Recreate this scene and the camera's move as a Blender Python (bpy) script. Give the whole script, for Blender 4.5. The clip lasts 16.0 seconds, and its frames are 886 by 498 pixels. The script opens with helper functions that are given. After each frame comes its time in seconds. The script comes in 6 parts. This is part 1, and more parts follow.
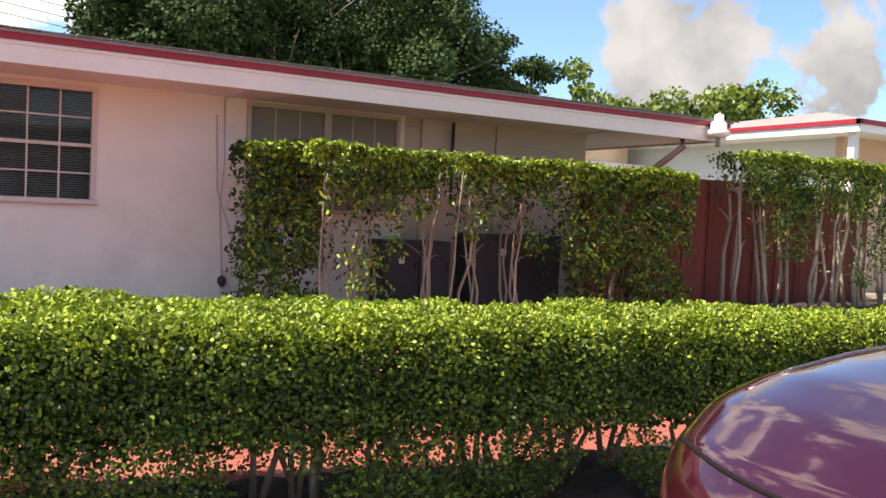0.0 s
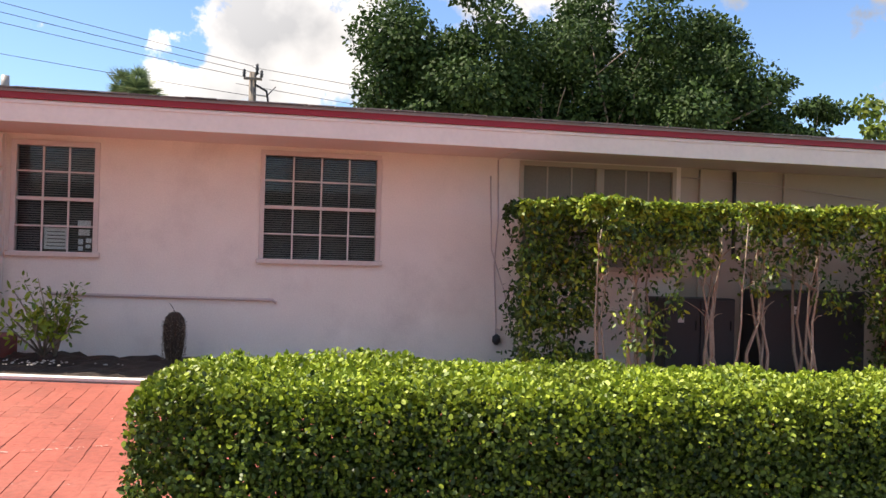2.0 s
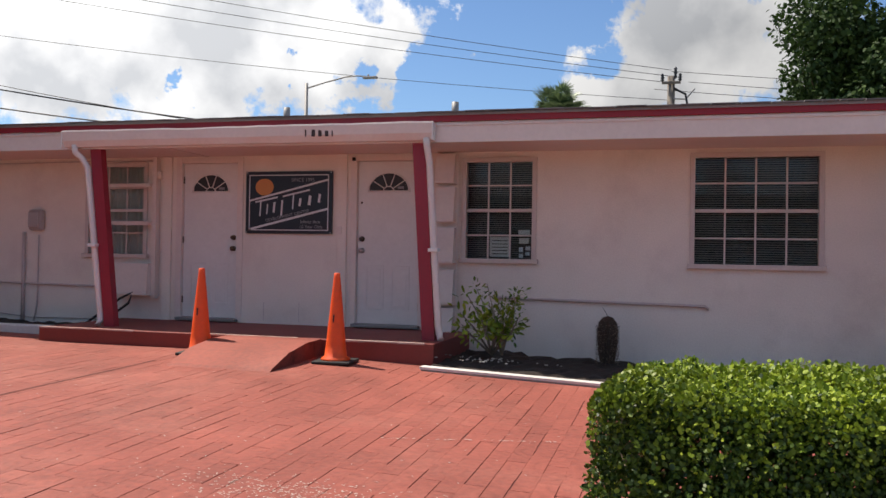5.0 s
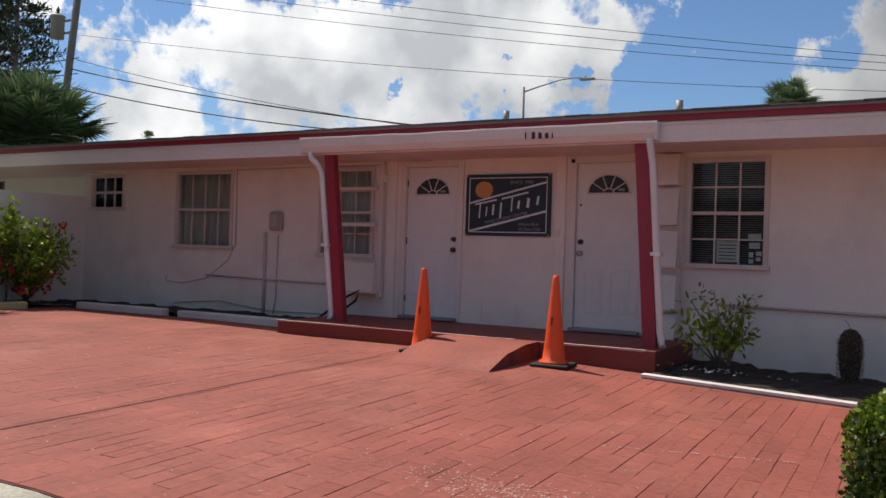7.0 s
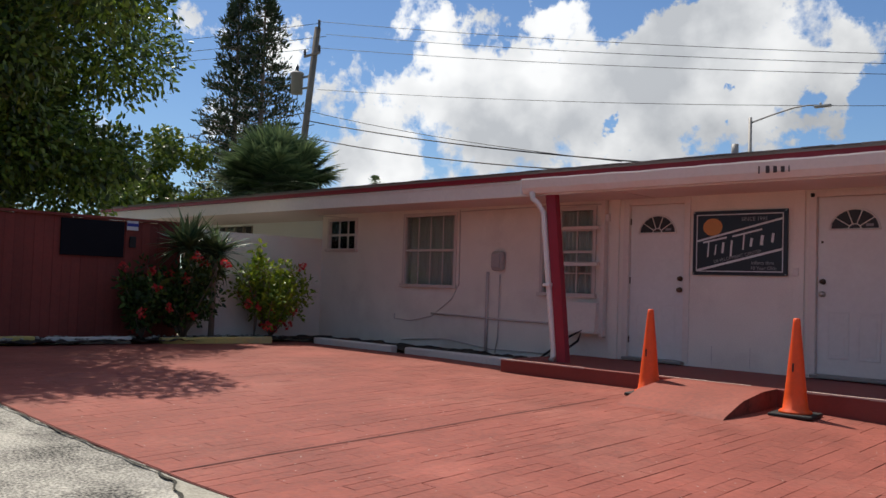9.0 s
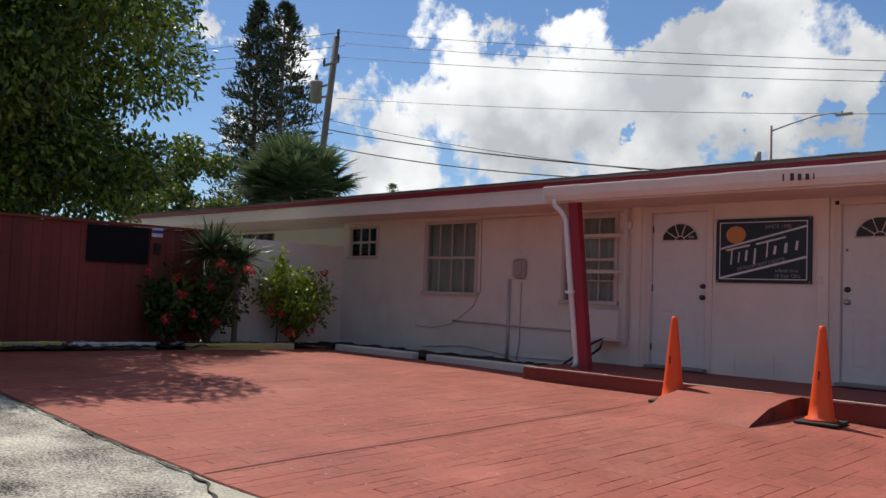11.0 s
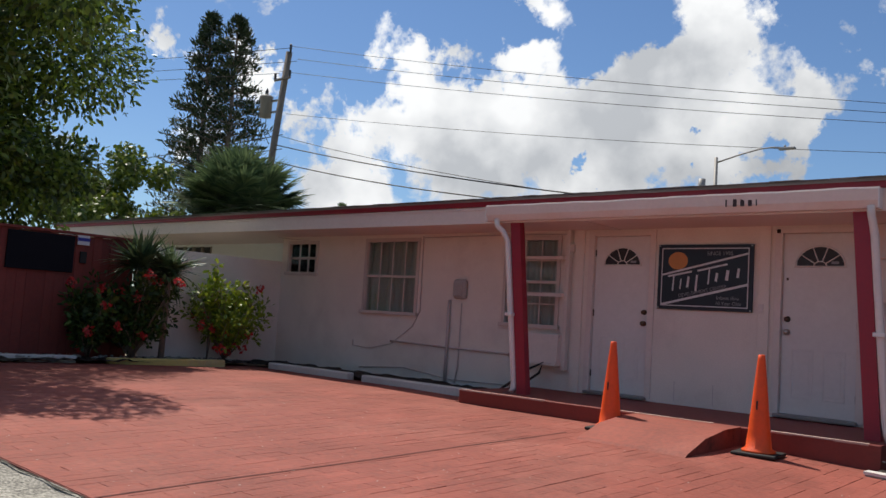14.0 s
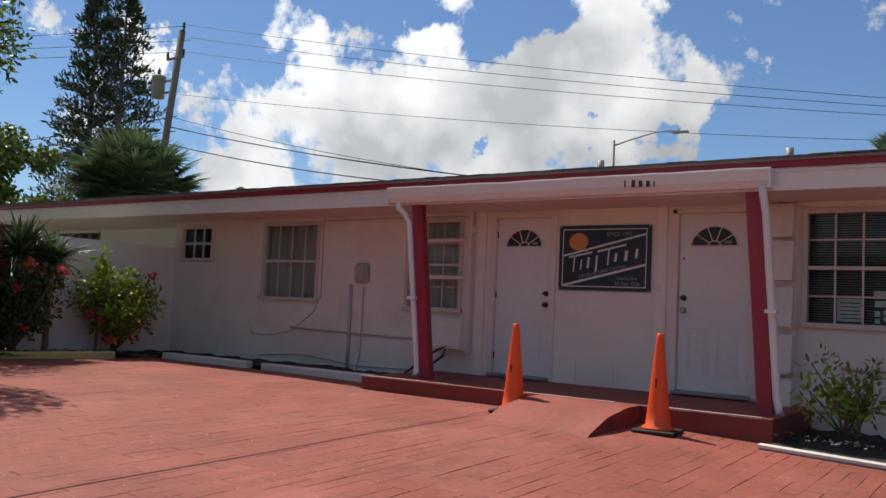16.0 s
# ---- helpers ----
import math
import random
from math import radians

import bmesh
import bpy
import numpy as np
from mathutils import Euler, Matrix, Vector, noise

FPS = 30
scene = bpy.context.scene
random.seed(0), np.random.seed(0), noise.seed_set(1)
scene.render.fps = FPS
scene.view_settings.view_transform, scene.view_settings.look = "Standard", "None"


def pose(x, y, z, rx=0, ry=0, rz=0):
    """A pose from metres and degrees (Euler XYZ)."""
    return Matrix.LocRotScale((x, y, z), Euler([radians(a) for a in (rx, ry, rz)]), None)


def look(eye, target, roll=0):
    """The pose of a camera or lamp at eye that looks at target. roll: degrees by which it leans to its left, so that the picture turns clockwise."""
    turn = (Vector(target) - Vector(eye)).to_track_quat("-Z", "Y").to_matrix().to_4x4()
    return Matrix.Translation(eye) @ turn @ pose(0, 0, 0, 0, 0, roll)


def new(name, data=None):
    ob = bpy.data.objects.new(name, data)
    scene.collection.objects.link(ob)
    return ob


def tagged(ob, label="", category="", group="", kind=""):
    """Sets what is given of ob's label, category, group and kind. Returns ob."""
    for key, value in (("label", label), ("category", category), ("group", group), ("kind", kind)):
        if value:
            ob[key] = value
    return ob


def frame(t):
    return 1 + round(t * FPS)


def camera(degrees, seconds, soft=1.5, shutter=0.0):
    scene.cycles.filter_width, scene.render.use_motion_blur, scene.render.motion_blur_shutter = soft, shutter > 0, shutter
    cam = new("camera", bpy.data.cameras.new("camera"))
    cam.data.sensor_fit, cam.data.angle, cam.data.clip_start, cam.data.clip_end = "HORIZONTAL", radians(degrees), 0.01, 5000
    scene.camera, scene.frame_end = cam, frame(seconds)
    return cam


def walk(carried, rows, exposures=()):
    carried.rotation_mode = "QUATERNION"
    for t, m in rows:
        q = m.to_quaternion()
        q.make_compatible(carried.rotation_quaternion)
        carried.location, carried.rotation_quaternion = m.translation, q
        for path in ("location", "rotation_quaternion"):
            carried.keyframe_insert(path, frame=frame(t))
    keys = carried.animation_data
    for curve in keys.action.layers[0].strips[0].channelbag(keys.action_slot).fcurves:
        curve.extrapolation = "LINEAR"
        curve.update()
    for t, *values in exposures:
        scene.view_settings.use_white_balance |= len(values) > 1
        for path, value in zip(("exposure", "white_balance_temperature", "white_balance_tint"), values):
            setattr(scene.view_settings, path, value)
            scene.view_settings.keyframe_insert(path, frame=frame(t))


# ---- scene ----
cam = camera(54.7, 16.0)
PATH = [
    (0, (0.008, -10.429, 1.053), (1.001, -8.696, 0.967), 2.6),
    (0.5, (0.071, -10.372, 1.06), (1.002, -8.604, 0.994), 3.3),
    (1, (0.172, -10.346, 1.047), (0.967, -8.51, 1.036), 3.5),
    (1.5, (0.088, -10.257, 1.051), (0.751, -8.37, 1.051), 2.5),
    (2, (-0.003, -10.195, 1.065), (0.415, -8.239, 1.088), 1.5),
    (2.5, (-0.037, -10.167, 1.069), (0.108, -8.173, 1.13), 1.5),
    (3, (-0.048, -10.155, 1.058), (-0.059, -8.156, 1.11), 1.7),
    (3.5, (-0.069, -10.158, 1.057), (-0.202, -8.163, 1.088), 1.6),
    (4, (-0.105, -10.164, 1.055), (-0.398, -8.186, 1.075), 1.3),
    (6.5, (-0.214, -10.17, 1.061), (-1.047, -8.352, 1.079), 1.4),
    (7, (-0.242, -10.146, 1.048), (-1.224, -8.404, 1.06), 1.8),
    (7.5, (-0.25, -10.134, 1.046), (-1.387, -8.488, 1.072), 2.3),
    (8, (-0.24, -10.12, 1.06), (-1.512, -8.579, 1.14), 2.2),
    (8.5, (-0.254, -10.144, 1.06), (-1.586, -8.655, 1.153), 1.6),
    (9, (-0.313, -10.193, 1.071), (-1.697, -8.751, 1.155), 1.9),
    (11.5, (-0.335, -10.296, 1.041), (-1.745, -8.882, 1.145), 2.1),
    (12, (-0.325, -10.233, 1.036), (-1.694, -8.779, 1.141), 3.1),
    (12.5, (-0.284, -10.116, 1.03), (-1.632, -8.643, 1.139), 4.3),
    (13, (-0.299, -10.052, 1.012), (-1.624, -8.555, 1.081), 4.3),
    (13.5, (-0.365, -9.996, 0.992), (-1.661, -8.476, 1.085), 4.6),
    (14, (-0.462, -9.942, 1.007), (-1.787, -8.453, 1.169), 3.7),
    (14.5, (-0.524, -9.899, 1.036), (-1.854, -8.416, 1.212), 2.8),
    (15, (-0.54, -9.847, 1.042), (-1.812, -8.318, 1.248), 2.7),
    (15.5, (-0.563, -9.805, 1.03), (-1.771, -8.22, 1.199), 2.4),
    (16, (-0.566, -9.772, 1.012), (-1.715, -8.14, 1.149), 2.6),
]
walk(cam, [(t, look(eye, target, roll)) for t, eye, target, roll in PATH],
     exposures=[(0.0, 1.15, 7400, 14), (1.5, 1.12, 7400, 14), (2.5, 0.62, 7300, 13), (3.0, 0.29, 7200, 12), (3.5, 0.5, 7200, 12), (4.2, 0.42, 7100, 12), (6.5, -0.12, 6850, 10), (9.0, -0.22, 6800, 10), (12.5, -0.22, 6800, 10), (16.0, -0.22, 6800, 10)])

# ---- world, sun ----
SHADOW = Vector((0.6, -0.15, -1.0))      # where a shadow falls for each metre of height
sun_dir = -SHADOW.normalized()
world = bpy.data.worlds.new("sky")
scene.world = world
world.use_nodes = True


def build_sky():
    nt = world.node_tree
    nt.nodes.clear()
    N, L = nt.nodes.new, nt.links.new
    out, bg = N("ShaderNodeOutputWorld"), N("ShaderNodeBackground")
    sky = N("ShaderNodeTexSky")
    sky.sky_type, sky.sun_disc = "NISHITA", False
    sky.sun_elevation = math.asin(sun_dir.z)
    sky.sun_rotation = math.atan2(sun_dir.x, sun_dir.y)
    sky.air_density, sky.dust_density, sky.ozone_density = 1.0, 0.3, 2.0
    co = N("ShaderNodeTexCoord")
    nrm = N("ShaderNodeVectorMath"); nrm.operation = "NORMALIZE"
    L(co.outputs["Generated"], nrm.inputs[0])
    n1 = N("ShaderNodeTexNoise"); n1.inputs["Scale"].default_value = CLOUD_SCALE
    n1.inputs["Detail"].default_value = 14.0; n1.inputs["Roughness"].default_value = 0.6; n1.inputs["Distortion"].default_value = 0.15
    off = N("ShaderNodeVectorMath"); off.operation = "ADD"; off.inputs[1].default_value = CLOUD_SHIFT
    L(nrm.outputs[0], off.inputs[0]); L(off.outputs[0], n1.inputs["Vector"])
    wn = N("ShaderNodeTexNoise"); wn.inputs["Scale"].default_value = 11.0
    wn.inputs["Detail"].default_value = 9.0; wn.inputs["Roughness"].default_value = 0.62
    L(nrm.outputs[0], wn.inputs["Vector"])
    sub = N("ShaderNodeVectorMath"); sub.operation = "SUBTRACT"; sub.inputs[1].default_value = (0.5, 0.5, 0.5)
    L(wn.outputs["Color"], sub.inputs[0])
    amp = N("ShaderNodeVectorMath"); amp.operation = "SCALE"; amp.inputs["Scale"].default_value = 0.2
    L(sub.outputs[0], amp.inputs[0])
    warp = N("ShaderNodeVectorMath"); warp.operation = "ADD"
    L(nrm.outputs[0], warp.inputs[0]); L(amp.outputs[0], warp.inputs[1])
    stretch = N("ShaderNodeMapRange"); stretch.clamp = False
    stretch.inputs["From Min"].default_value, stretch.inputs["From Max"].default_value = 0.0, 1.0
    stretch.inputs["To Min"].default_value, stretch.inputs["To Max"].default_value = -0.2, 1.22
    L(n1.outputs["Fac"], stretch.inputs["Value"])
    total = stretch.outputs[0]
    # the large cloud banks and the blue gaps between them: azimuth (0 ahead of the house, + to the left), height, width, weight
    for az, el, size, weight in CLOUD_BANKS + BLUE_GAPS:
        a, e = radians(az), radians(el)
        d = N("ShaderNodeVectorMath"); d.operation = "DISTANCE"
        d.inputs[1].default_value = (-math.sin(a) * math.cos(e), math.cos(a) * math.cos(e), math.sin(e))
        L(warp.outputs[0], d.inputs[0])
        m = N("ShaderNodeMapRange"); m.interpolation_type = "SMOOTHSTEP"
        m.inputs["From Min"].default_value, m.inputs["From Max"].default_value = radians(size), 0.0
        m.inputs["To Min"].default_value, m.inputs["To Max"].default_value = 0.0, weight
        L(d.outputs["Value"], m.inputs["Value"])
        s = N("ShaderNodeMath"); s.operation = "ADD"
        L(total, s.inputs[0]); L(m.outputs[0], s.inputs[1])
        total = s.outputs[0]
    cover = N("ShaderNodeValToRGB")
    cover.color_ramp.elements[0].position, cover.color_ramp.elements[1].position = 0.53, 0.62
    cover.color_ramp.elements[0].color, cover.color_ramp.elements[1].color = (0, 0, 0, 1), (1, 1, 1, 1)
    L(total, cover.inputs["Fac"])
    n2 = N("ShaderNodeTexNoise"); n2.inputs["Scale"].default_value = 9.0; n2.inputs["Detail"].default_value = 8.0
    L(off.outputs[0], n2.inputs["Vector"])
    tone = N("ShaderNodeValToRGB")
    tone.color_ramp.elements[0].position, tone.color_ramp.elements[1].position = 0.34, 0.6
    tone.color_ramp.elements[0].color, tone.color_ramp.elements[1].color = (*CLOUD_GREY, 1), (*CLOUD_WHITE, 1)
    L(n2.outputs["Fac"], tone.inputs["Fac"])
    tint = N("ShaderNodeMix"); tint.data_type, tint.blend_type = "RGBA", "MULTIPLY"
    tint.inputs["Factor"].default_value = 1.0
    L(sky.outputs[0], tint.inputs["A"]); tint.inputs["B"].default_value = SKY_TINT
    mix = N("ShaderNodeMix"); mix.data_type = "RGBA"
    # clouds are brighter on the sun's side
    dot = N("ShaderNodeVectorMath"); dot.operation = "DOT_PRODUCT"; dot.inputs[1].default_value = tuple(sun_dir)
    L(nrm.outputs[0], dot.inputs[0])
    glow = N("ShaderNodeValToRGB")
    for at, v in ((0.3, 0.56), (0.55, 1.02)):
        el = glow.color_ramp.elements.new(at)
        el.color = (v, v, v, 1)
    glow.color_ramp.elements[0].color = (0.34, 0.34, 0.34, 1)
    glow.color_ramp.elements[-1].color = (1.25, 1.25, 1.25, 1)
    L(dot.outputs["Value"], glow.inputs["Fac"])
    lit = N("ShaderNodeVectorMath"); lit.operation = "SCALE"
    L(tone.outputs["Color"], lit.inputs[0]); L(glow.outputs[0], lit.inputs["Scale"])
    L(cover.outputs["Color"], mix.inputs["Factor"]); L(tint.outputs["Result"], mix.inputs["A"]); L(lit.outputs[0], mix.inputs["B"])
    L(mix.outputs["Result"], bg.inputs["Color"])
    bg.inputs["Strength"].default_value = 0.11
    L(bg.outputs[0], out.inputs[0])


CLOUD_SCALE, CLOUD_SHIFT = 6.5, (0.3, 0.7, 0.0)
CLOUD_GREY, CLOUD_WHITE, SKY_TINT = (5.2, 5.6, 6.2), (9.6, 10.0, 10.5), (0.69, 0.87, 1.09, 1)
CLOUD_BANKS = [(45.2, 16.5, 3.4, 0.2), (46.6, 12.1, 5.7, 0.2), (41.3, 12.6, 7.2, 0.2), (35.9, 10.5, 8.3, 0.2), (34.9, 14.8, 4.9, 0.16), (28.7, 12.9, 7.6, 0.2), (21.9, 15, 6.4, 0.2), (17.4, 15.7, 4.5, 0.18), (49.5, 8.6, 4.5, 0.2), (29.3, 9.7, 5.7, 0.2), (60.8, 16, 2.8, 0.22), (55.7, 15.8, 2.3, 0.2), (60.1, 9, 4.2, 0.2), (52.2, 11, 2.1, 0.16), (21.8, 11.7, 3.8, 0.2), (28.2, 13.4, 5.7, 0.2), (20.4, 12, 3.8, 0.18), (14.9, 11.9, 1.3, 0.2), (0.2, 12.2, 6.4, 0.25), (5.1, 11.1, 4.2, 0.2), (-4.8, 14.6, 5.7, 0.2), (-43.7, 10.9, 7.2, 0.24), (-54.7, 10, 4.2, 0.24), (24, 20, 6, 0.22), (47, 7.5, 5, 0.16)]
BLUE_GAPS = [(25.5, 12, 1.4, -0.4), (32.6, 9.8, 1.6, -0.4), (30.6, 18.6, 4.2, -0.25), (38.1, 18.7, 3.4, -0.25), (17.3, 12.7, 2.3, -0.3), (51.3, 15.8, 4.2, -0.2), (63.7, 12.6, 4.9, -0.2), (12.3, 14.6, 5.3, -0.28), (11.1, 10.8, 2.3, -0.28), (-50.9, 12.5, 1.9, -0.3), (-32.9, 15, 3.4, -0.2), (6.1, 15, 4.2, -0.15), (52.5, 18.5, 5, -0.25), (41.7, 20.5, 4.5, -0.25)]
build_sky()
sun = new("sun", bpy.data.lights.new("sun", "SUN"))
sun.data.energy, sun.data.angle, sun.data.color = 5.0, radians(0.53), (1.0, 0.95, 0.87)
sun.matrix_world = look(sun_dir * 60, (0, 0, 0))

# ---- materials ----


def material(name, colour, rough=0.7, metal=0.0, vary=0.15, coarse=1.2, fine=40.0, bump=0.15, spread=0.0, stain=None, amount=0.0, specular=0.5):
    """Principled colour with coarse and fine variation, relief, and per-piece or per-leaf spread; stain: a second colour in blotches."""
    m = bpy.data.materials.new(name)
    m.use_nodes = True
    nt = m.node_tree
    N, L = nt.nodes.new, nt.links.new
    bsdf = nt.nodes["Principled BSDF"]
    geo = N("ShaderNodeNewGeometry")
    a = N("ShaderNodeTexNoise"); a.inputs["Scale"].default_value = coarse; a.inputs["Detail"].default_value = 5.0
    b = N("ShaderNodeTexNoise"); b.inputs["Scale"].default_value = fine; b.inputs["Detail"].default_value = 3.0
    for n in (a, b):
        L(geo.outputs["Position"], n.inputs["Vector"])
    mixn = N("ShaderNodeMath"); mixn.operation = "ADD"
    L(a.outputs["Fac"], mixn.inputs[0]); L(b.outputs["Fac"], mixn.inputs[1])
    scale = N("ShaderNodeMapRange")
    scale.inputs["From Min"].default_value, scale.inputs["From Max"].default_value = 0.6, 1.4
    scale.inputs["To Min"].default_value, scale.inputs["To Max"].default_value = 1 - vary, 1 + vary
    L(mixn.outputs[0], scale.inputs["Value"])
    base = N("ShaderNodeRGB"); base.outputs[0].default_value = (*colour, 1)
    col = base.outputs[0]
    if stain:
        c = N("ShaderNodeTexNoise"); c.inputs["Scale"].default_value = coarse * 0.6; c.inputs["Detail"].default_value = 8.0; c.inputs["Roughness"].default_value = 0.7
        L(geo.outputs["Position"], c.inputs["Vector"])
        r = N("ShaderNodeMapRange"); r.inputs["From Min"].default_value, r.inputs["From Max"].default_value = 0.5, 0.72
        r.inputs["To Max"].default_value = amount
        L(c.outputs["Fac"], r.inputs["Value"])
        mx = N("ShaderNodeMix"); mx.data_type = "RGBA"
        L(r.outputs[0], mx.inputs["Factor"]); L(col, mx.inputs["A"]); mx.inputs["B"].default_value = (*stain, 1)
        col = mx.outputs["Result"]
    value = N("ShaderNodeHueSaturation")
    L(col, value.inputs["Color"])
    if spread:
        info = N("ShaderNodeObjectInfo")
        add = N("ShaderNodeMath"); add.operation = "ADD"
        L(info.outputs["Random"], add.inputs[0]); L(geo.outputs["Random Per Island"], add.inputs[1])
        fr = N("ShaderNodeMath"); fr.operation = "FRACT"
        L(add.outputs[0], fr.inputs[0])
        sp = N("ShaderNodeMapRange"); sp.inputs["To Min"].default_value, sp.inputs["To Max"].default_value = 1 - spread, 1 + spread
        L(fr.outputs[0], sp.inputs["Value"])
        mul = N("ShaderNodeMath"); mul.operation = "MULTIPLY"
        L(sp.outputs[0], mul.inputs[0]); L(scale.outputs[0], mul.inputs[1])
        L(mul.outputs[0], value.inputs["Value"])
    else:
        L(scale.outputs[0], value.inputs["Value"])
    L(value.outputs[0], bsdf.inputs["Base Color"])
    rr = N("ShaderNodeMapRange"); rr.inputs["To Min"].default_value, rr.inputs["To Max"].default_value = max(rough - 0.1, 0.02), min(rough + 0.1, 1)
    L(b.outputs["Fac"], rr.inputs["Value"]); L(rr.outputs[0], bsdf.inputs["Roughness"])
    bsdf.inputs["Metallic"].default_value = metal
    bsdf.inputs["Specular IOR Level"].default_value = specular
    if bump:
        bp = N("ShaderNodeBump"); bp.inputs["Strength"].default_value = bump; bp.inputs["Distance"].default_value = 0.01
        L(mixn.outputs[0], bp.inputs["Height"]); L(bp.outputs[0], bsdf.inputs["Normal"])
    return m


def leaf_material(name, dark, light, rough=0.4, through_leaf=0.25, specular=0.5):
    """Leaves: each island takes its own tone between two greens; some light passes through."""
    m = bpy.data.materials.new(name)
    m.use_nodes = True
    nt = m.node_tree
    N, L = nt.nodes.new, nt.links.new
    bsdf, out = nt.nodes["Principled BSDF"], nt.nodes["Material Output"]
    geo = N("ShaderNodeNewGeometry")
    ramp = N("ShaderNodeValToRGB")
    ramp.color_ramp.elements[0].color, ramp.color_ramp.elements[1].color = (*dark, 1), (*light, 1)
    ramp.color_ramp.elements[0].position = 0.1
    L(geo.outputs["Random Per Island"], ramp.inputs["Fac"])
    big = N("ShaderNodeTexNoise"); big.inputs["Scale"].default_value = 1.7; big.inputs["Detail"].default_value = 4.0
    L(geo.outputs["Position"], big.inputs["Vector"])
    s = N("ShaderNodeMapRange"); s.inputs["From Min"].default_value, s.inputs["From Max"].default_value = 0.3, 0.7
    s.inputs["To Min"].default_value, s.inputs["To Max"].default_value = 0.75, 1.25
    L(big.outputs["Fac"], s.inputs["Value"])
    v = N("ShaderNodeHueSaturation"); L(ramp.outputs[0], v.inputs["Color"]); L(s.outputs[0], v.inputs["Value"])
    L(v.outputs[0], bsdf.inputs["Base Color"])
    bsdf.inputs["Roughness"].default_value = rough
    bsdf.inputs["Specular IOR Level"].default_value = specular
    tr = N("ShaderNodeBsdfTranslucent"); L(v.outputs[0], tr.inputs["Color"])
    mx = N("ShaderNodeMixShader"); mx.inputs[0].default_value = through_leaf
    L(bsdf.outputs[0], mx.inputs[1]); L(tr.outputs[0], mx.inputs[2]); L(mx.outputs[0], out.inputs["Surface"])
    return m


def glass_material(name, tint=(0.9, 0.95, 0.95)):
    m = bpy.data.materials.new(name)
    m.use_nodes = True
    nt = m.node_tree
    nt.nodes.clear()
    N, L = nt.nodes.new, nt.links.new
    out, mix, tr, gl, fr = N("ShaderNodeOutputMaterial"), N("ShaderNodeMixShader"), N("ShaderNodeBsdfTransparent"), N("ShaderNodeBsdfGlossy"), N("ShaderNodeFresnel")
    tr.inputs["Color"].default_value = (*tint, 1)
    gl.inputs["Roughness"].default_value = 0.03
    fr.inputs["IOR"].default_value = 1.33
    L(fr.outputs[0], mix.inputs[0]); L(tr.outputs[0], mix.inputs[1]); L(gl.outputs[0], mix.inputs[2]); L(mix.outputs[0], out.inputs["Surface"])
    return m


STUCCO = material("pink_white_stucco", (0.83, 0.75, 0.68), 0.85, vary=0.09, coarse=1.6, fine=60, bump=0.35, stain=(0.62, 0.53, 0.48), amount=0.55)
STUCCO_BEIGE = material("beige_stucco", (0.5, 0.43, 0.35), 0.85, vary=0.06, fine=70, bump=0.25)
STUCCO_WHITE = material("white_stucco", (0.72, 0.74, 0.72), 0.85, vary=0.05, fine=70, bump=0.2)
SOFFIT = material("pale_pink_soffit_paint", (0.72, 0.6, 0.56), 0.7, vary=0.06, fine=25, bump=0.08)
FASCIA = material("white_fascia_paint", (0.77, 0.68, 0.63), 0.55, vary=0.06, fine=20, bump=0.08, stain=(0.6, 0.5, 0.46), amount=0.3)
RED_TRIM = material("crimson_trim_paint", (0.3, 0.016, 0.032), 0.5, vary=0.12, fine=20, bump=0.06)
WHITE = material("white_gloss_paint", (0.78, 0.76, 0.74), 0.4, vary=0.05, fine=25, bump=0.05)
DOOR_PAINT = material("off_white_door_paint", (0.76, 0.73, 0.71), 0.45, vary=0.05, fine=18, bump=0.05, stain=(0.6, 0.55, 0.52), amount=0.25)
SHINGLE = material("grey_asphalt_shingle", (0.2, 0.18, 0.17), 0.95, vary=0.25, fine=90, bump=0.4, spread=0.3)
PAVER = material("red_painted_stamped_concrete", (0.285, 0.076, 0.054), 0.75, vary=0.3, coarse=1.1, fine=22, bump=0.7, spread=0.08, stain=(0.37, 0.135, 0.1), amount=0.6, specular=0.35)
PALE_MORTAR = material("pale_mortar", (0.4, 0.37, 0.3), 0.9, vary=0.5, coarse=4, fine=60, bump=0.6)
CRACK_DIRT = material("crack_dirt", (0.05, 0.045, 0.032), 0.95, vary=0.5, coarse=8)
JOINT = material("dark_red_joint", (0.16, 0.04, 0.03), 0.85, vary=0.3, coarse=9.0, stain=(0.03, 0.01, 0.008), amount=1.0)
STEP_RED = material("dark_red_step_paint", (0.2, 0.036, 0.028), 0.6, vary=0.15, fine=25, bump=0.2)
STEP_EDGE = material("worn_step_edge", (0.5, 0.38, 0.33), 0.8, vary=0.2, fine=30, bump=0.3, stain=(0.4, 0.1, 0.07), amount=0.6)
ASPHALT = material("sunbleached_asphalt", (0.33, 0.31, 0.265), 0.95, vary=1.5, coarse=1.5, fine=55, bump=1.2, stain=(0.15, 0.14, 0.125), amount=0.55)
GROUND = material("dusty_ground", (0.2, 0.18, 0.13), 0.95, vary=0.2, coarse=0.2, fine=30, bump=0.4)
SOIL = material("dark_mulch_soil", (0.035, 0.024, 0.018), 0.95, vary=0.4, fine=60, bump=0.9)
KERB_WHITE = material("chipped_white_kerb_paint", (0.68, 0.64, 0.6), 0.8, vary=0.12, fine=25, bump=0.3, stain=(0.35, 0.3, 0.27), amount=0.5)
KERB_YELLOW = material("faded_yellow_kerb_paint", (0.6, 0.47, 0.15), 0.8, vary=0.15, fine=25, bump=0.3, stain=(0.4, 0.36, 0.3), amount=0.7)
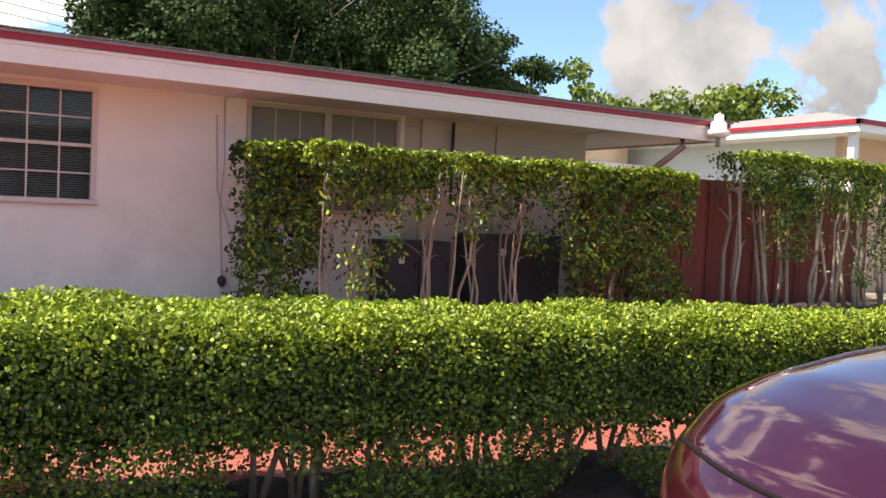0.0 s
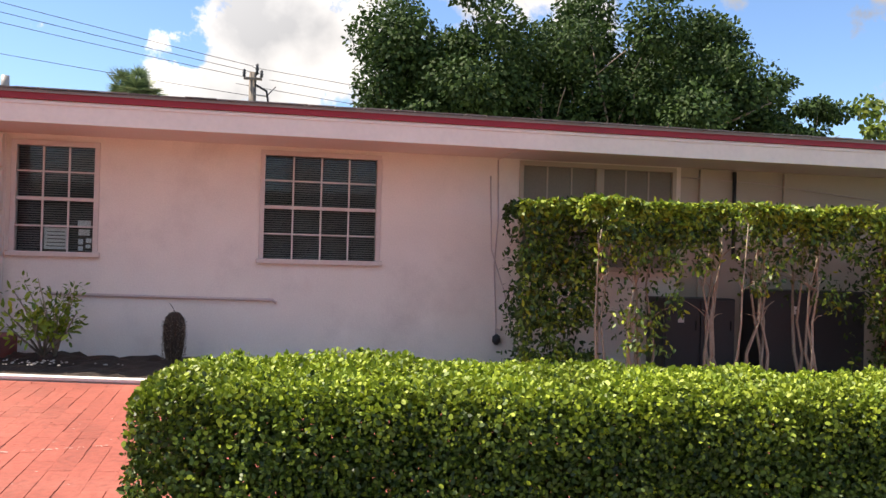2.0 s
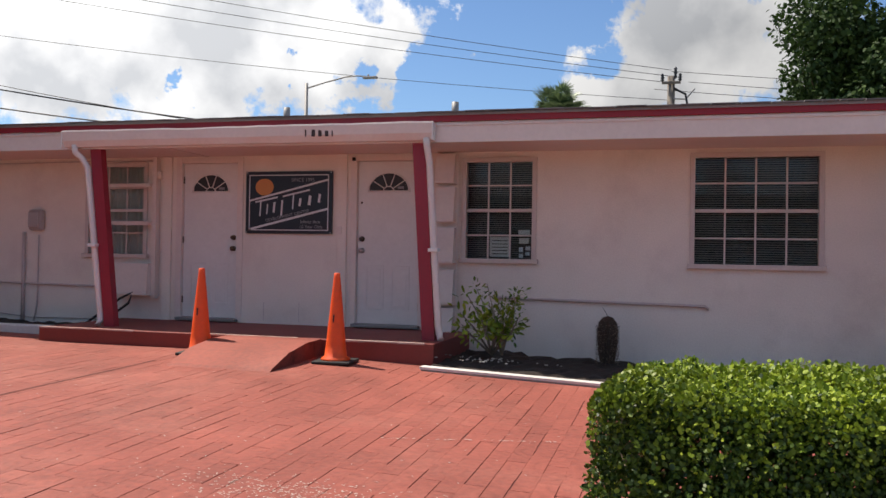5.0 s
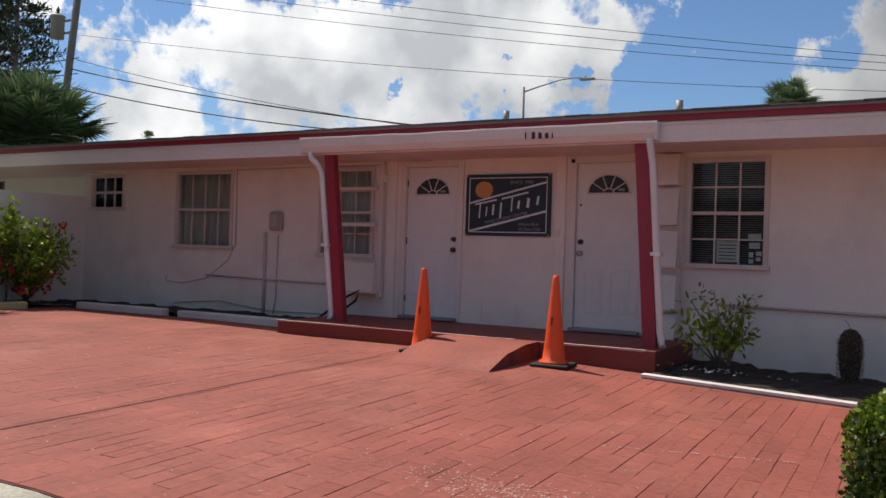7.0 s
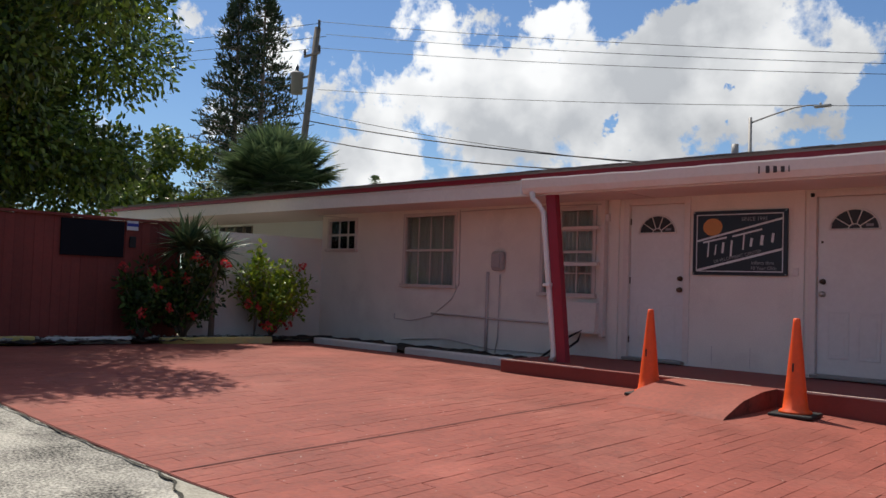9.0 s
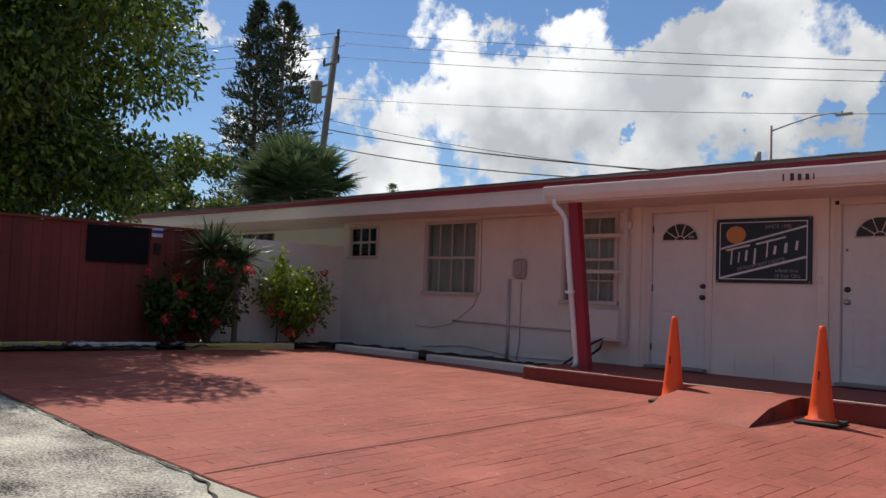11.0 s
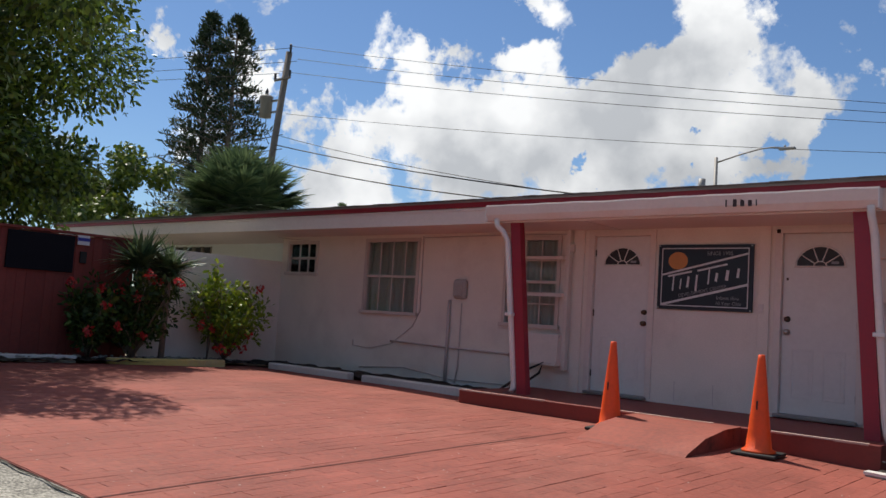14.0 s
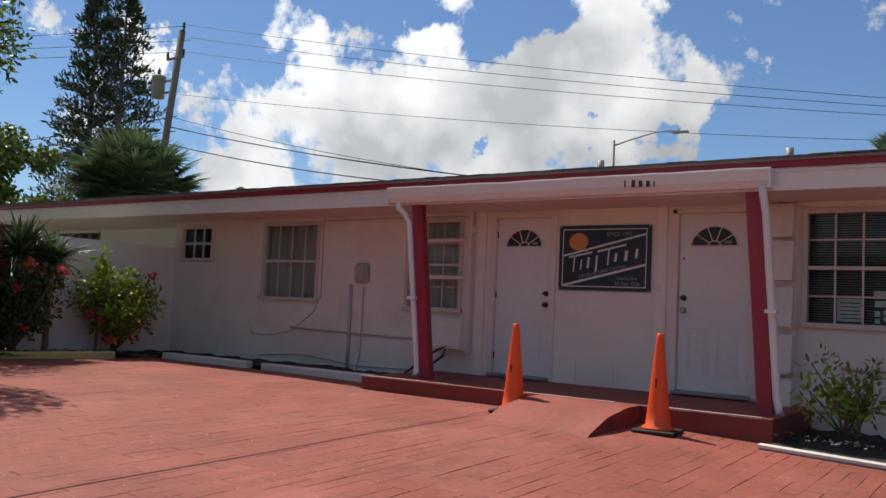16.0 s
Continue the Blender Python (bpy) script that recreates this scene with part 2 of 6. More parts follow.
CONCRETE = material("grey_concrete", (0.36, 0.34, 0.31), 0.9, vary=0.2, fine=40, bump=0.4)
FENCE_RED = material("red_brown_fence_stain", (0.22, 0.043, 0.032), 0.75, vary=0.18, fine=18, bump=0.3, spread=0.14)
BARK = material("grey_brown_bark", (0.23, 0.18, 0.14), 0.95, vary=0.3, coarse=6, fine=40, bump=0.8)
PALE_BARK = material("pale_branch_bark", (0.34, 0.28, 0.21), 0.9, vary=0.3, coarse=6, fine=50, bump=0.6)
BLINDS = material("brown_grey_blinds", (0.34, 0.27, 0.255), 0.6, vary=0.05)
CURTAIN = material("sheer_beige_curtain", (0.55, 0.47, 0.42), 0.9, vary=0.1, coarse=3)
FRAME = material("dull_pinkish_aluminium_frame", (0.64, 0.55, 0.51), 0.5, vary=0.08)
SCREEN = material("dull_window_screen", (0.26, 0.235, 0.2), 0.85, vary=0.12, specular=0.2)
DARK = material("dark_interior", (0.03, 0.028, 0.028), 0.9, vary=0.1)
BLACK = material("black_rubber", (0.016, 0.016, 0.016), 0.7, vary=0.2)
DARK_PLASTIC = material("charcoal_plastic", (0.03, 0.031, 0.034), 0.5, vary=0.15)
ORANGE = material("orange_cone_plastic", (0.9, 0.1, 0.014), 0.5, vary=0.08, coarse=4, fine=30, bump=0.05, stain=(0.6, 0.09, 0.025), amount=0.4)
BRASS = material("dark_brass", (0.12, 0.085, 0.06), 0.35, 0.9, vary=0.1)
STEEL = material("satin_nickel", (0.5, 0.48, 0.46), 0.3, 1.0, vary=0.05)
GREY_METAL = material("weathered_grey_metal", (0.3, 0.29, 0.28), 0.6, 0.4, vary=0.12)
PIPE = material("painted_grey_pink_conduit", (0.57, 0.48, 0.46), 0.6, vary=0.1)
CABLE = material("black_cable", (0.025, 0.024, 0.025), 0.6, vary=0.1)
WOOD_POLE = material("weathered_pole_wood", (0.2, 0.17, 0.14), 0.9, vary=0.25, coarse=3, fine=60, bump=0.5)
SIGN_NAVY = material("dark_navy_sign_face", (0.012, 0.013, 0.024), 0.35, vary=0.1)
SIGN_WHITE = material("white_sign_ink", (0.68, 0.68, 0.7), 0.5, vary=0.03)
SIGN_GREY = material("faded_sign_ink", (0.28, 0.28, 0.3), 0.5, vary=0.03)
SIGN_TAN = material("tan_sign_ink", (0.62, 0.27, 0.085), 0.5, vary=0.08)
NUMERAL = material("dark_numeral_paint", (0.045, 0.025, 0.025), 0.5, vary=0.1)
PAPER = material("notice_paper", (0.66, 0.64, 0.6), 0.8, vary=0.05)
GLASS = glass_material("window_glass")
# hedge and ficus leaves each get a sunlit and a shaded tone
HEDGE_SHADE_LEAF = leaf_material("hedge_leaf", (0.014, 0.038, 0.006), (0.1, 0.155, 0.014), 0.5, 0.16, 0.4)
HEDGE_SUNLIT_LEAF = leaf_material("sunlit_hedge_leaf", (0.13, 0.2, 0.018), (0.33, 0.4, 0.036), 0.5, 0.2, 0.35)
FICUS_SHADE_LEAF = leaf_material("ficus_leaf", (0.02, 0.05, 0.012), (0.1, 0.16, 0.026), 0.5, 0.15, 0.35)
FICUS_SUNLIT_LEAF = leaf_material("sunlit_ficus_leaf", (0.1, 0.17, 0.018), (0.37, 0.45, 0.045), 0.46, 0.25, 0.35)
TREE_LEAF = leaf_material("dark_tree_leaf", (0.035, 0.075, 0.02), (0.24, 0.35, 0.05), 0.4, 0.3, 0.5)
BACK_TREE_LEAF = leaf_material("deep_green_tree_leaf", (0.018, 0.042, 0.012), (0.05, 0.09, 0.018), 0.65, 0.15, 0.2)
BRIGHT_TREE_LEAF = leaf_material("bright_tree_leaf", (0.05, 0.1, 0.014), (0.21, 0.26, 0.03), 0.45, 0.3)
PINE_LEAF = leaf_material("conifer_leaf", (0.02, 0.042, 0.018), (0.06, 0.09, 0.032), 0.6, 0.1)
PALM_LEAF = leaf_material("palm_leaf", (0.06, 0.105, 0.05), (0.2, 0.27, 0.12), 0.4, 0.2)
FLOWER = leaf_material("red_flower", (0.6, 0.035, 0.04), (0.82, 0.12, 0.1), 0.6, 0.3)
CAR_PAINT = material("maroon_car_paint", (0.045, 0.004, 0.012), 0.14, 0.35, vary=0.05, bump=0.0)
for nd in CAR_PAINT.node_tree.nodes:
    if nd.type == "BSDF_PRINCIPLED":
        nd.inputs["Coat Weight"].default_value, nd.inputs["Coat Roughness"].default_value = 1.0, 0.02

# ---- mesh helpers ----


def part(name, bm, mat, parent=None, label=""):
    me = bpy.data.meshes.new(name)
    bm.to_mesh(me)
    bm.free()
    me.materials.append(mat)
    ob = new(name, me)
    if parent:
        ob.parent = parent
        ob.matrix_parent_inverse = parent.matrix_world.inverted()
    if label:
        ob["label"] = label
    return ob


def thing(name, label, category, at=(0, 0, 0), group="", kind=""):
    ob = new(name)
    ob.matrix_world = Matrix.Translation(at)
    ob.matrix_basis = Matrix.Translation(at)
    ob.empty_display_size = 0.1
    return tagged(ob, label, category, group, kind)


def add_box(bm, lo, hi, bevel=0.0):
    lo, hi = Vector(lo), Vector(hi)
    r = bmesh.ops.create_cube(bm, size=1.0, matrix=Matrix.LocRotScale((lo + hi) / 2, None, hi - lo))
    if bevel:
        es = list({e for v in r["verts"] for e in v.link_edges})
        bmesh.ops.bevel(bm, geom=es, offset=bevel, segments=2, affect="EDGES", profile=0.5)
    return bm


def box(lo, hi, bevel=0.0):
    return add_box(bmesh.new(), lo, hi, bevel)


def add_tube(bm, path, radii, sides=8, cap=True):
    """A tube along a path of points, with a radius at each."""
    path = [Vector(p) for p in path]
    rings = []
    up = Vector((0, 0, 1))
    for i, p in enumerate(path):
        d = (path[min(i + 1, len(path) - 1)] - path[max(i - 1, 0)]).normalized()
        ref = up if abs(d.z) < 0.9 else Vector((1, 0, 0))
        u = d.cross(ref).normalized()
        w = d.cross(u)
        r = radii[i] if hasattr(radii, "__len__") else radii
        rings.append([bm.verts.new(p + (u * math.cos(2 * math.pi * k / sides) + w * math.sin(2 * math.pi * k / sides)) * r) for k in range(sides)])
    for a, b in zip(rings, rings[1:]):
        for k in range(sides):
            f = bm.faces.new((a[k], a[(k + 1) % sides], b[(k + 1) % sides], b[k]))
            f.smooth = True
    if cap:
        bm.faces.new(rings[0][::-1])
        bm.faces.new(rings[-1])
    return bm


def tube(path, radii, sides=8):
    bm = add_tube(bmesh.new(), path, radii, sides)
    bmesh.ops.recalc_face_normals(bm, faces=bm.faces)
    return bm


def add_lathe(bm, profile, centre, sides=20):
    """A turned shape round a vertical axis: profile rows of radius and height."""
    c = Vector(centre)
    rings = [[bm.verts.new(c + Vector((r * math.cos(2 * math.pi * k / sides), r * math.sin(2 * math.pi * k / sides), z))) for k in range(sides)] for r, z in profile]
    for a, b in zip(rings, rings[1:]):
        for k in range(sides):
            bm.faces.new((a[k], a[(k + 1) % sides], b[(k + 1) % sides], b[k])).smooth = True
    bm.faces.new(rings[0][::-1])
    bm.faces.new(rings[-1])
    return bm


def prism(outline, axis, lo, hi):
    """An outline in the two other axes (in order), drawn out along x, y or z."""
    bm = bmesh.new()
    place = {"x": lambda p, v: (v, p[0], p[1]), "y": lambda p, v: (p[0], v, p[1]), "z": lambda p, v: (p[0], p[1], v)}[axis]
    a = [bm.verts.new(place(p, lo)) for p in outline]
    b = [bm.verts.new(place(p, hi)) for p in outline]
    n = len(outline)
    for k in range(n):
        bm.faces.new((a[k], a[(k + 1) % n], b[(k + 1) % n], b[k]))
    bm.faces.new(a[::-1])
    bm.faces.new(b)
    bmesh.ops.recalc_face_normals(bm, faces=bm.faces)
    return bm


def wall_mesh(x0, x1, z0, z1, y0, y1, openings):
    """A wall along x from y0 to y1 with openings (x0, x1, z0, z1) right through it."""
    xs = sorted({x0, x1, *(v for o in openings for v in o[:2])})
    zs = sorted({z0, z1, *(v for o in openings for v in o[2:])})
    hole = lambda x, z: not (x0 < x < x1 and z0 < z < z1) or any(o[0] < x < o[1] and o[2] < z < o[3] for o in openings)
    bm = bmesh.new()
    q = lambda *p: bm.faces.new([bm.verts.new(v) for v in p])
    for a, b in zip(xs, xs[1:]):
        for c, d in zip(zs, zs[1:]):
            mx, mz = (a + b) / 2, (c + d) / 2
            if hole(mx, mz):
                continue
            q((a, y0, c), (b, y0, c), (b, y0, d), (a, y0, d))
            q((b, y1, c), (a, y1, c), (a, y1, d), (b, y1, d))
            if hole(a - 1e-4, mz): q((a, y1, c), (a, y0, c), (a, y0, d), (a, y1, d))
            if hole(b + 1e-4, mz): q((b, y0, c), (b, y1, c), (b, y1, d), (b, y0, d))
            if hole(mx, c - 1e-4): q((a, y1, c), (b, y1, c), (b, y0, c), (a, y0, c))
            if hole(mx, d + 1e-4): q((a, y0, d), (b, y0, d), (b, y1, d), (a, y1, d))
    bmesh.ops.remove_doubles(bm, verts=bm.verts, dist=1e-4)
    return bm


HEX = np.array([(0, 0), (0.3, 0.36), (0.72, 0.34), (1, 0), (0.72, -0.34), (0.3, -0.36)])     # a leaf's outline
DIAMOND = np.array([(0, 0), (0.45, 0.3), (1, 0), (0.45, -0.3)])
BLADE = np.array([(0, 0.04), (0.5, 0.05), (1, 0), (0.5, -0.05), (0, -0.04)])


def leaf_mesh(name, pts, ways, faces, sizes, outline=HEX, droop=0.0):
    """Many leaves in one mesh: their places, the way each one points, the way its face looks, and lengths."""
    pts, ways, faces = np.asarray(pts, float), np.asarray(ways, float), np.asarray(faces, float)
    ways /= np.linalg.norm(ways, axis=1)[:, None] + 1e-9
    side = np.cross(faces, ways)
    side /= np.linalg.norm(side, axis=1)[:, None] + 1e-9
    up = np.cross(ways, side)
    k, n = len(outline), len(pts)
    s = np.asarray(sizes, float)[:, None]
    v = np.empty((n, k, 3))
    for i, (u, w) in enumerate(outline):
        v[:, i] = pts + s * (ways * u + side * w + up * (0.25 * abs(w) - droop * u * u))
    me = bpy.data.meshes.new(name)
    me.vertices.add(n * k)
    me.vertices.foreach_set("co", v.ravel())
    me.loops.add(n * k)
    me.loops.foreach_set("vertex_index", np.arange(n * k, dtype=np.int32))
    me.polygons.add(n)
    me.polygons.foreach_set("loop_start", np.arange(0, n * k, k, dtype=np.int32))
    me.update(calc_edges=True)
    return me


def foliage(name, me, mat, parent=None, label=""):
    me.materials.append(mat)
    ob = new(name, me)
    if parent:
        ob.parent = parent
        ob.matrix_parent_inverse = parent.matrix_world.inverted()
    if label:
        ob["label"] = label
    return ob


def random_ways(n, rng):
    v = rng.normal(size=(n, 3))
    return v / np.linalg.norm(v, axis=1)[:, None]


# ---- the lie of the land ----


def clamp(v, lo, hi):
    return max(lo, min(hi, v))


def land(x, y):
    """The paving's height: it falls gently from the house to the road and to the hedge's side."""
    fall = 0.012 - 0.034 * clamp((x + 12.5) / 7.5, 0, 1)
    out = clamp(-1.5 - y, 0, 12)
    return fall * out - 0.03 * clamp((x + 9) / 2, 0, 1) - 0.042 * clamp(x + 4, 0, 7)


ROAD_EDGE = -7.46


def build_ground():
    xs = sorted({-400, -150, -60, -30, *np.arange(-22, 18.1, 1.0).tolist(), 40, 90, 200, 400})
    ys = sorted({-400, -150, -60, -30, *np.arange(-16, 4.1, 0.8).tolist(), ROAD_EDGE, 10, 30, 80, 200, 400})
    bm = bmesh.new()
    grid = [[bm.verts.new((x, y, land(clamp(x, -22, 18), max(y, -16)) - 0.055)) for y in ys] for x in xs]
    for i in range(len(xs) - 1):
        for j in range(len(ys) - 1):
            bm.faces.new((grid[i][j], grid[i + 1][j], grid[i + 1][j + 1], grid[i][j + 1]))
    ob = part("ground", bm, GROUND)
    tagged(ob, "dusty bare ground reaching to the horizon", "ground", kind="structure")
    # the road: a sheet a little above, in front of the paving
    bm = bmesh.new()
    edge = lambda x: ROAD_EDGE - 0.02 + 0.012 * math.sin(x * 3.1) + 0.012 * math.sin(x * 7.7 + 1)
    rx = sorted({-60.0, -30.0, *np.arange(-22, 18.01, 0.2).round(2).tolist(), 30.0, 60.0})
    rows = []
    for x in rx:
        yy = [edge(x)] + [-7.9, -8.4, -9.2, -10.4, -12, -14, -16]
        rows.append([bm.verts.new((x, y, land(clamp(x, -22, 18), y) - 0.006)) for y in yy])
    for a, b in zip(rows, rows[1:]):
        for j in range(len(a) - 1):
            bm.faces.new((a[j], a[j + 1], b[j + 1], b[j]))
    bmesh.ops.recalc_face_normals(bm, faces=bm.faces)
    tagged(part("road", bm, ASPHALT), "sun-bleached cracked grey asphalt beside the red paving", "road", kind="structure")


build_ground()

# ---- the house ----
WALL_L, WALL_R, SOFFIT_Z, EAVE_Y = -13.3, 8.45, 2.33, -1.0
ROOF_L, ROOF_R = -20.6, 10.35
WINDOWS = [   # x0, x1, z0, z1, columns, rows of the two sashes, what hangs behind
    (-13.1, -12.29, 1.64, 2.24, 3, (1, 1), "dark"),
    (-11.02, -9.8, 1.03, 2.26, 4, (1, 1), "curtain"),
    (-8.06, -7.12, 0.97, 2.25, 3, (2, 2), "curtain"),
    (-2.68, -1.8, 0.99, 2.25, 3, (2, 2), "blinds"),
    (0.0, 1.38, 0.97, 2.27, 4, (2, 2), "blinds"),
    (3.14, 4.17, 0.97, 2.3, 3, (1, 1), "screen"),
    (4.2, 5.21, 0.97, 2.3, 3, (1, 1), "screen"),
]
DOORS = [(-6.58, -5.74, 0.17, 2.25), (-4.08, -3.24, 0.17, 2.25)]


def build_shell():
    holes = [w[:4] for w in WINDOWS] + DOORS
    ob = part("wall_front", wall_mesh(WALL_L, 5.3, -0.5, SOFFIT_Z, 0.0, 0.2, [h for h in holes if h[0] < 5.25]), STUCCO)
    tagged(ob, "pale pink stucco front wall of the low house", "wall", kind="structure")
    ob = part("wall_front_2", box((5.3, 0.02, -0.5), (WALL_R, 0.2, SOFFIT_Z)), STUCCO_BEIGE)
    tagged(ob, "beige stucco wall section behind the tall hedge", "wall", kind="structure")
    for name, lo, hi in (("wall_left", (WALL_L, 0.2, -0.5), (WALL_L + 0.2, 0.9, SOFFIT_Z)),
                         ("wall_right", (WALL_R - 0.2, 0.2, -0.5), (WALL_R, 9.8, SOFFIT_Z)),
                         ("wall_back", (ROOF_L + 0.5, 9.8, -0.5), (WALL_R, 10.0, SOFFIT_Z)),
                         ("wall_far_left", (ROOF_L + 0.5, 1.1, -0.5), (ROOF_L + 0.7, 9.8, SOFFIT_Z))):
        tagged(part(name, box(lo, hi), STUCCO_WHITE), "white stucco outer wall", "wall", kind="structure")
    ob = part("wall_recess", wall_mesh(ROOF_L + 0.5, WALL_L + 0.2, -0.5, SOFFIT_Z, 0.9, 1.1, [(-18.9, -17.0, 1.75, 2.28)]), STUCCO_WHITE)
    tagged(ob, "white stucco wall set back behind the low garden wall", "wall", kind="structure")
    ob = part("floor", box((ROOF_L + 0.7, 1.1, -0.5), (WALL_R - 0.2, 9.8, 0.1)), CONCRETE)
    tagged(ob, "plain concrete floor inside the dark house", "floor", kind="structure")
    ob = part("ceiling", box((ROOF_L + 0.3, EAVE_Y + 0.04, SOFFIT_Z), (ROOF_R - 0.3, 10.9, SOFFIT_Z + 0.03)), SOFFIT)
    tagged(ob, "pale pink painted soffit under the eaves", "ceiling", kind="structure")


def build_roof():
    roof = thing("roof", "low roof with grey shingles and crimson-edged fascia", "roof", (0, 0, SOFFIT_Z), kind="structure")
    ridge_y, slope, z = 5.0, 0.15, 2.64
    top = lambda y: z + slope * (ridge_y - abs(y - ridge_y) - (EAVE_Y - 0.05))
    bm = bmesh.new()
    xs = [ROOF_L - 0.08, ROOF_R + 0.08]
    for a, b in ((EAVE_Y - 0.07, ridge_y), (ridge_y, 11.0)):
        v = [bm.verts.new((x, y, top(y) + dz)) for x in xs for y in (a, b) for dz in (-0.03, 0)]
        for f in ((0, 1, 3, 2), (4, 6, 7, 5), (0, 4, 5, 1), (2, 3, 7, 6), (1, 5, 7, 3), (0, 2, 6, 4)):
            bm.faces.new([v[k] for k in f])
    part("deck", bm, SHINGLE, roof)
    # shingle courses along the eave
    rng = random.Random(4)
    bm = bmesh.new()
    for row in range(5):
        y = EAVE_Y - 0.09 + row * 0.14
        x = ROOF_L - 0.1 - rng.random() * 0.3
        while x < ROOF_R + 0.05:
            w = rng.uniform(0.22, 0.34)
            dz = rng.uniform(0, 0.008)
            zz = top(y + 0.05) + 0.008 + row * 0.001
            q = [(x, y, zz + dz), (x + w - 0.008, y, zz + dz), (x + w - 0.008, y + 0.17, zz + 0.022), (x, y + 0.17, zz + 0.022)]
            a = [bm.verts.new(p) for p in q]
            b = [bm.verts.new((p[0], p[1], p[2] - 0.014)) for p in q]
            bm.faces.new(a)
            bm.faces.new((b[0], b[1], a[1], a[0]))
            bm.faces.new((b[1], b[2], a[2], a[1]))
            bm.faces.new((b[3], b[0], a[0], a[3]))
            x += w
    ob = part("shingle", bm, SHINGLE, roof, "weathered grey shingle courses at the eave")
    ob["kind"] = "stuff"
    part("fascia", box((ROOF_L, EAVE_Y - 0.02, SOFFIT_Z - 0.012), (ROOF_R, EAVE_Y + 0.02, 2.543)), FASCIA, roof, "white fascia board")
    part("fascia_moulding", box((ROOF_L, EAVE_Y - 0.032, 2.5), (ROOF_R, EAVE_Y - 0.02, 2.53), 0.004), FASCIA, roof)
    part("edge_trim", box((ROOF_L - 0.05, EAVE_Y - 0.05, 2.545), (ROOF_R + 0.05, EAVE_Y + 0.03, 2.625), 0.005), RED_TRIM, roof, "crimson painted drip edge")
    for x in (ROOF_L, ROOF_R):
        part("gable_fascia", prism([(EAVE_Y + 0.03, SOFFIT_Z), (11.0, SOFFIT_Z), (11.0, 2.6), (ridge_y, top(ridge_y) - 0.04), (EAVE_Y + 0.03, 2.6)], "x", x - 0.02, x + 0.02), FASCIA, roof)
    for x in (2.86, -6.2, 8.2):
        part("soffit_batten", box((x - 0.02, EAVE_Y + 0.05, SOFFIT_Z - 0.012), (x + 0.02, -0.01, SOFFIT_Z - 0.001)), SOFFIT, roof)


def window(i, x0, x1, z0, z1, cols, rows, behind):
    w = thing(f"window_{i}", {"blinds": "white-framed sash window with closed slatted blinds", "curtain": "white-framed sash window with a pale sheer curtain",
              "dark": "small white-framed window with dark panes", "screen": "beige-framed window with a dull screen behind"}[behind], "window", (x0, 0, z0), kind="structure")
    t = 0.045
    frame_mat = STUCCO_BEIGE if behind == "screen" else FRAME
    for n, lo, hi in (("frame", (x0 - 0.02, -0.025, z1 - t), (x1 + 0.02, 0.1, z1 + 0.012)),
                      ("frame", (x0 - 0.02, -0.025, z0 + t), (x0 + t - 0.01, 0.1, z1 - t)),
                      ("frame", (x1 - t + 0.01, -0.025, z0 + t), (x1 + 0.02, 0.1, z1 - t))):
        part(n, box(lo, hi, 0.004), frame_mat, w)
    part("sill", box((x0 - 0.045, -0.06, z0 - 0.012), (x1 + 0.045, 0.1, z0 + t), 0.006), frame_mat, w)
    a, b, c, d = x0 + t - 0.01, x1 - t + 0.01, z0 + t, z1 - t
    mid = (c + d) / 2
    part("meeting_rail", box((a, 0.005, mid - 0.02), (b, 0.06, mid + 0.02), 0.004), frame_mat, w)
    for lo, hi, n in ((c, mid - 0.02, rows[1]), (mid + 0.02, d, rows[0])):
        for k in range(1, cols):
            x = a + (b - a) * k / cols
            part("muntin", box((x - 0.01, 0.018, lo), (x + 0.01, 0.045, hi)), frame_mat, w)
        for k in range(1, n):
            zz = lo + (hi - lo) * k / n
            part("muntin", box((a, 0.02, zz - 0.009), (b, 0.047, zz + 0.009)), frame_mat, w)
        g = part("pane", box((a, 0.029, lo), (b, 0.033, hi)), SCREEN if behind == "screen" else GLASS, w)
        g.visible_shadow = behind == "screen"
    if behind == "blinds":
        bm = bmesh.new()
        n = int((d - c) / 0.026)
        for k in range(n):
            zz = c + 0.015 + k * (d - c) / n
            v = [bm.verts.new(p) for p in ((a, 0.1, zz - 0.007), (b, 0.1, zz - 0.007), (b, 0.118, zz + 0.007), (a, 0.118, zz + 0.007))]
            bm.faces.new(v)
        part("blinds", bm, BLINDS, w, "closed horizontal slatted blinds")
    elif behind in ("curtain", "screen"):
        bm = bmesh.new()
        n = 60
        rows_ = [[bm.verts.new((a + (b - a) * k / n, 0.12 + 0.018 * math.sin(k * 0.9 + math.sin(k * 0.23) * 2) * (1.0 if behind == "curtain" else 0.1), zz)) for k in range(n + 1)] for zz in (c, d)]
        for k in range(n):
            bm.faces.new((rows_[0][k], rows_[0][k + 1], rows_[1][k + 1], rows_[1][k])).smooth = True
        part("curtain", bm, CURTAIN if behind == "curtain" else SCREEN, w)
    # added dark board behind the glass, standing for the unlit room
    part("dark_backing", box((x0 - 0.1, 0.205, z0 - 0.1), (x1 + 0.1, 0.24, z1 + 0.05)), DARK, w)
    return w


def fan_outline(cx, cz, rx, rz, n=14):
    return [(cx + rx * math.cos(math.pi * k / n), cz + rz * math.sin(math.pi * k / n)) for k in range(n + 1)]


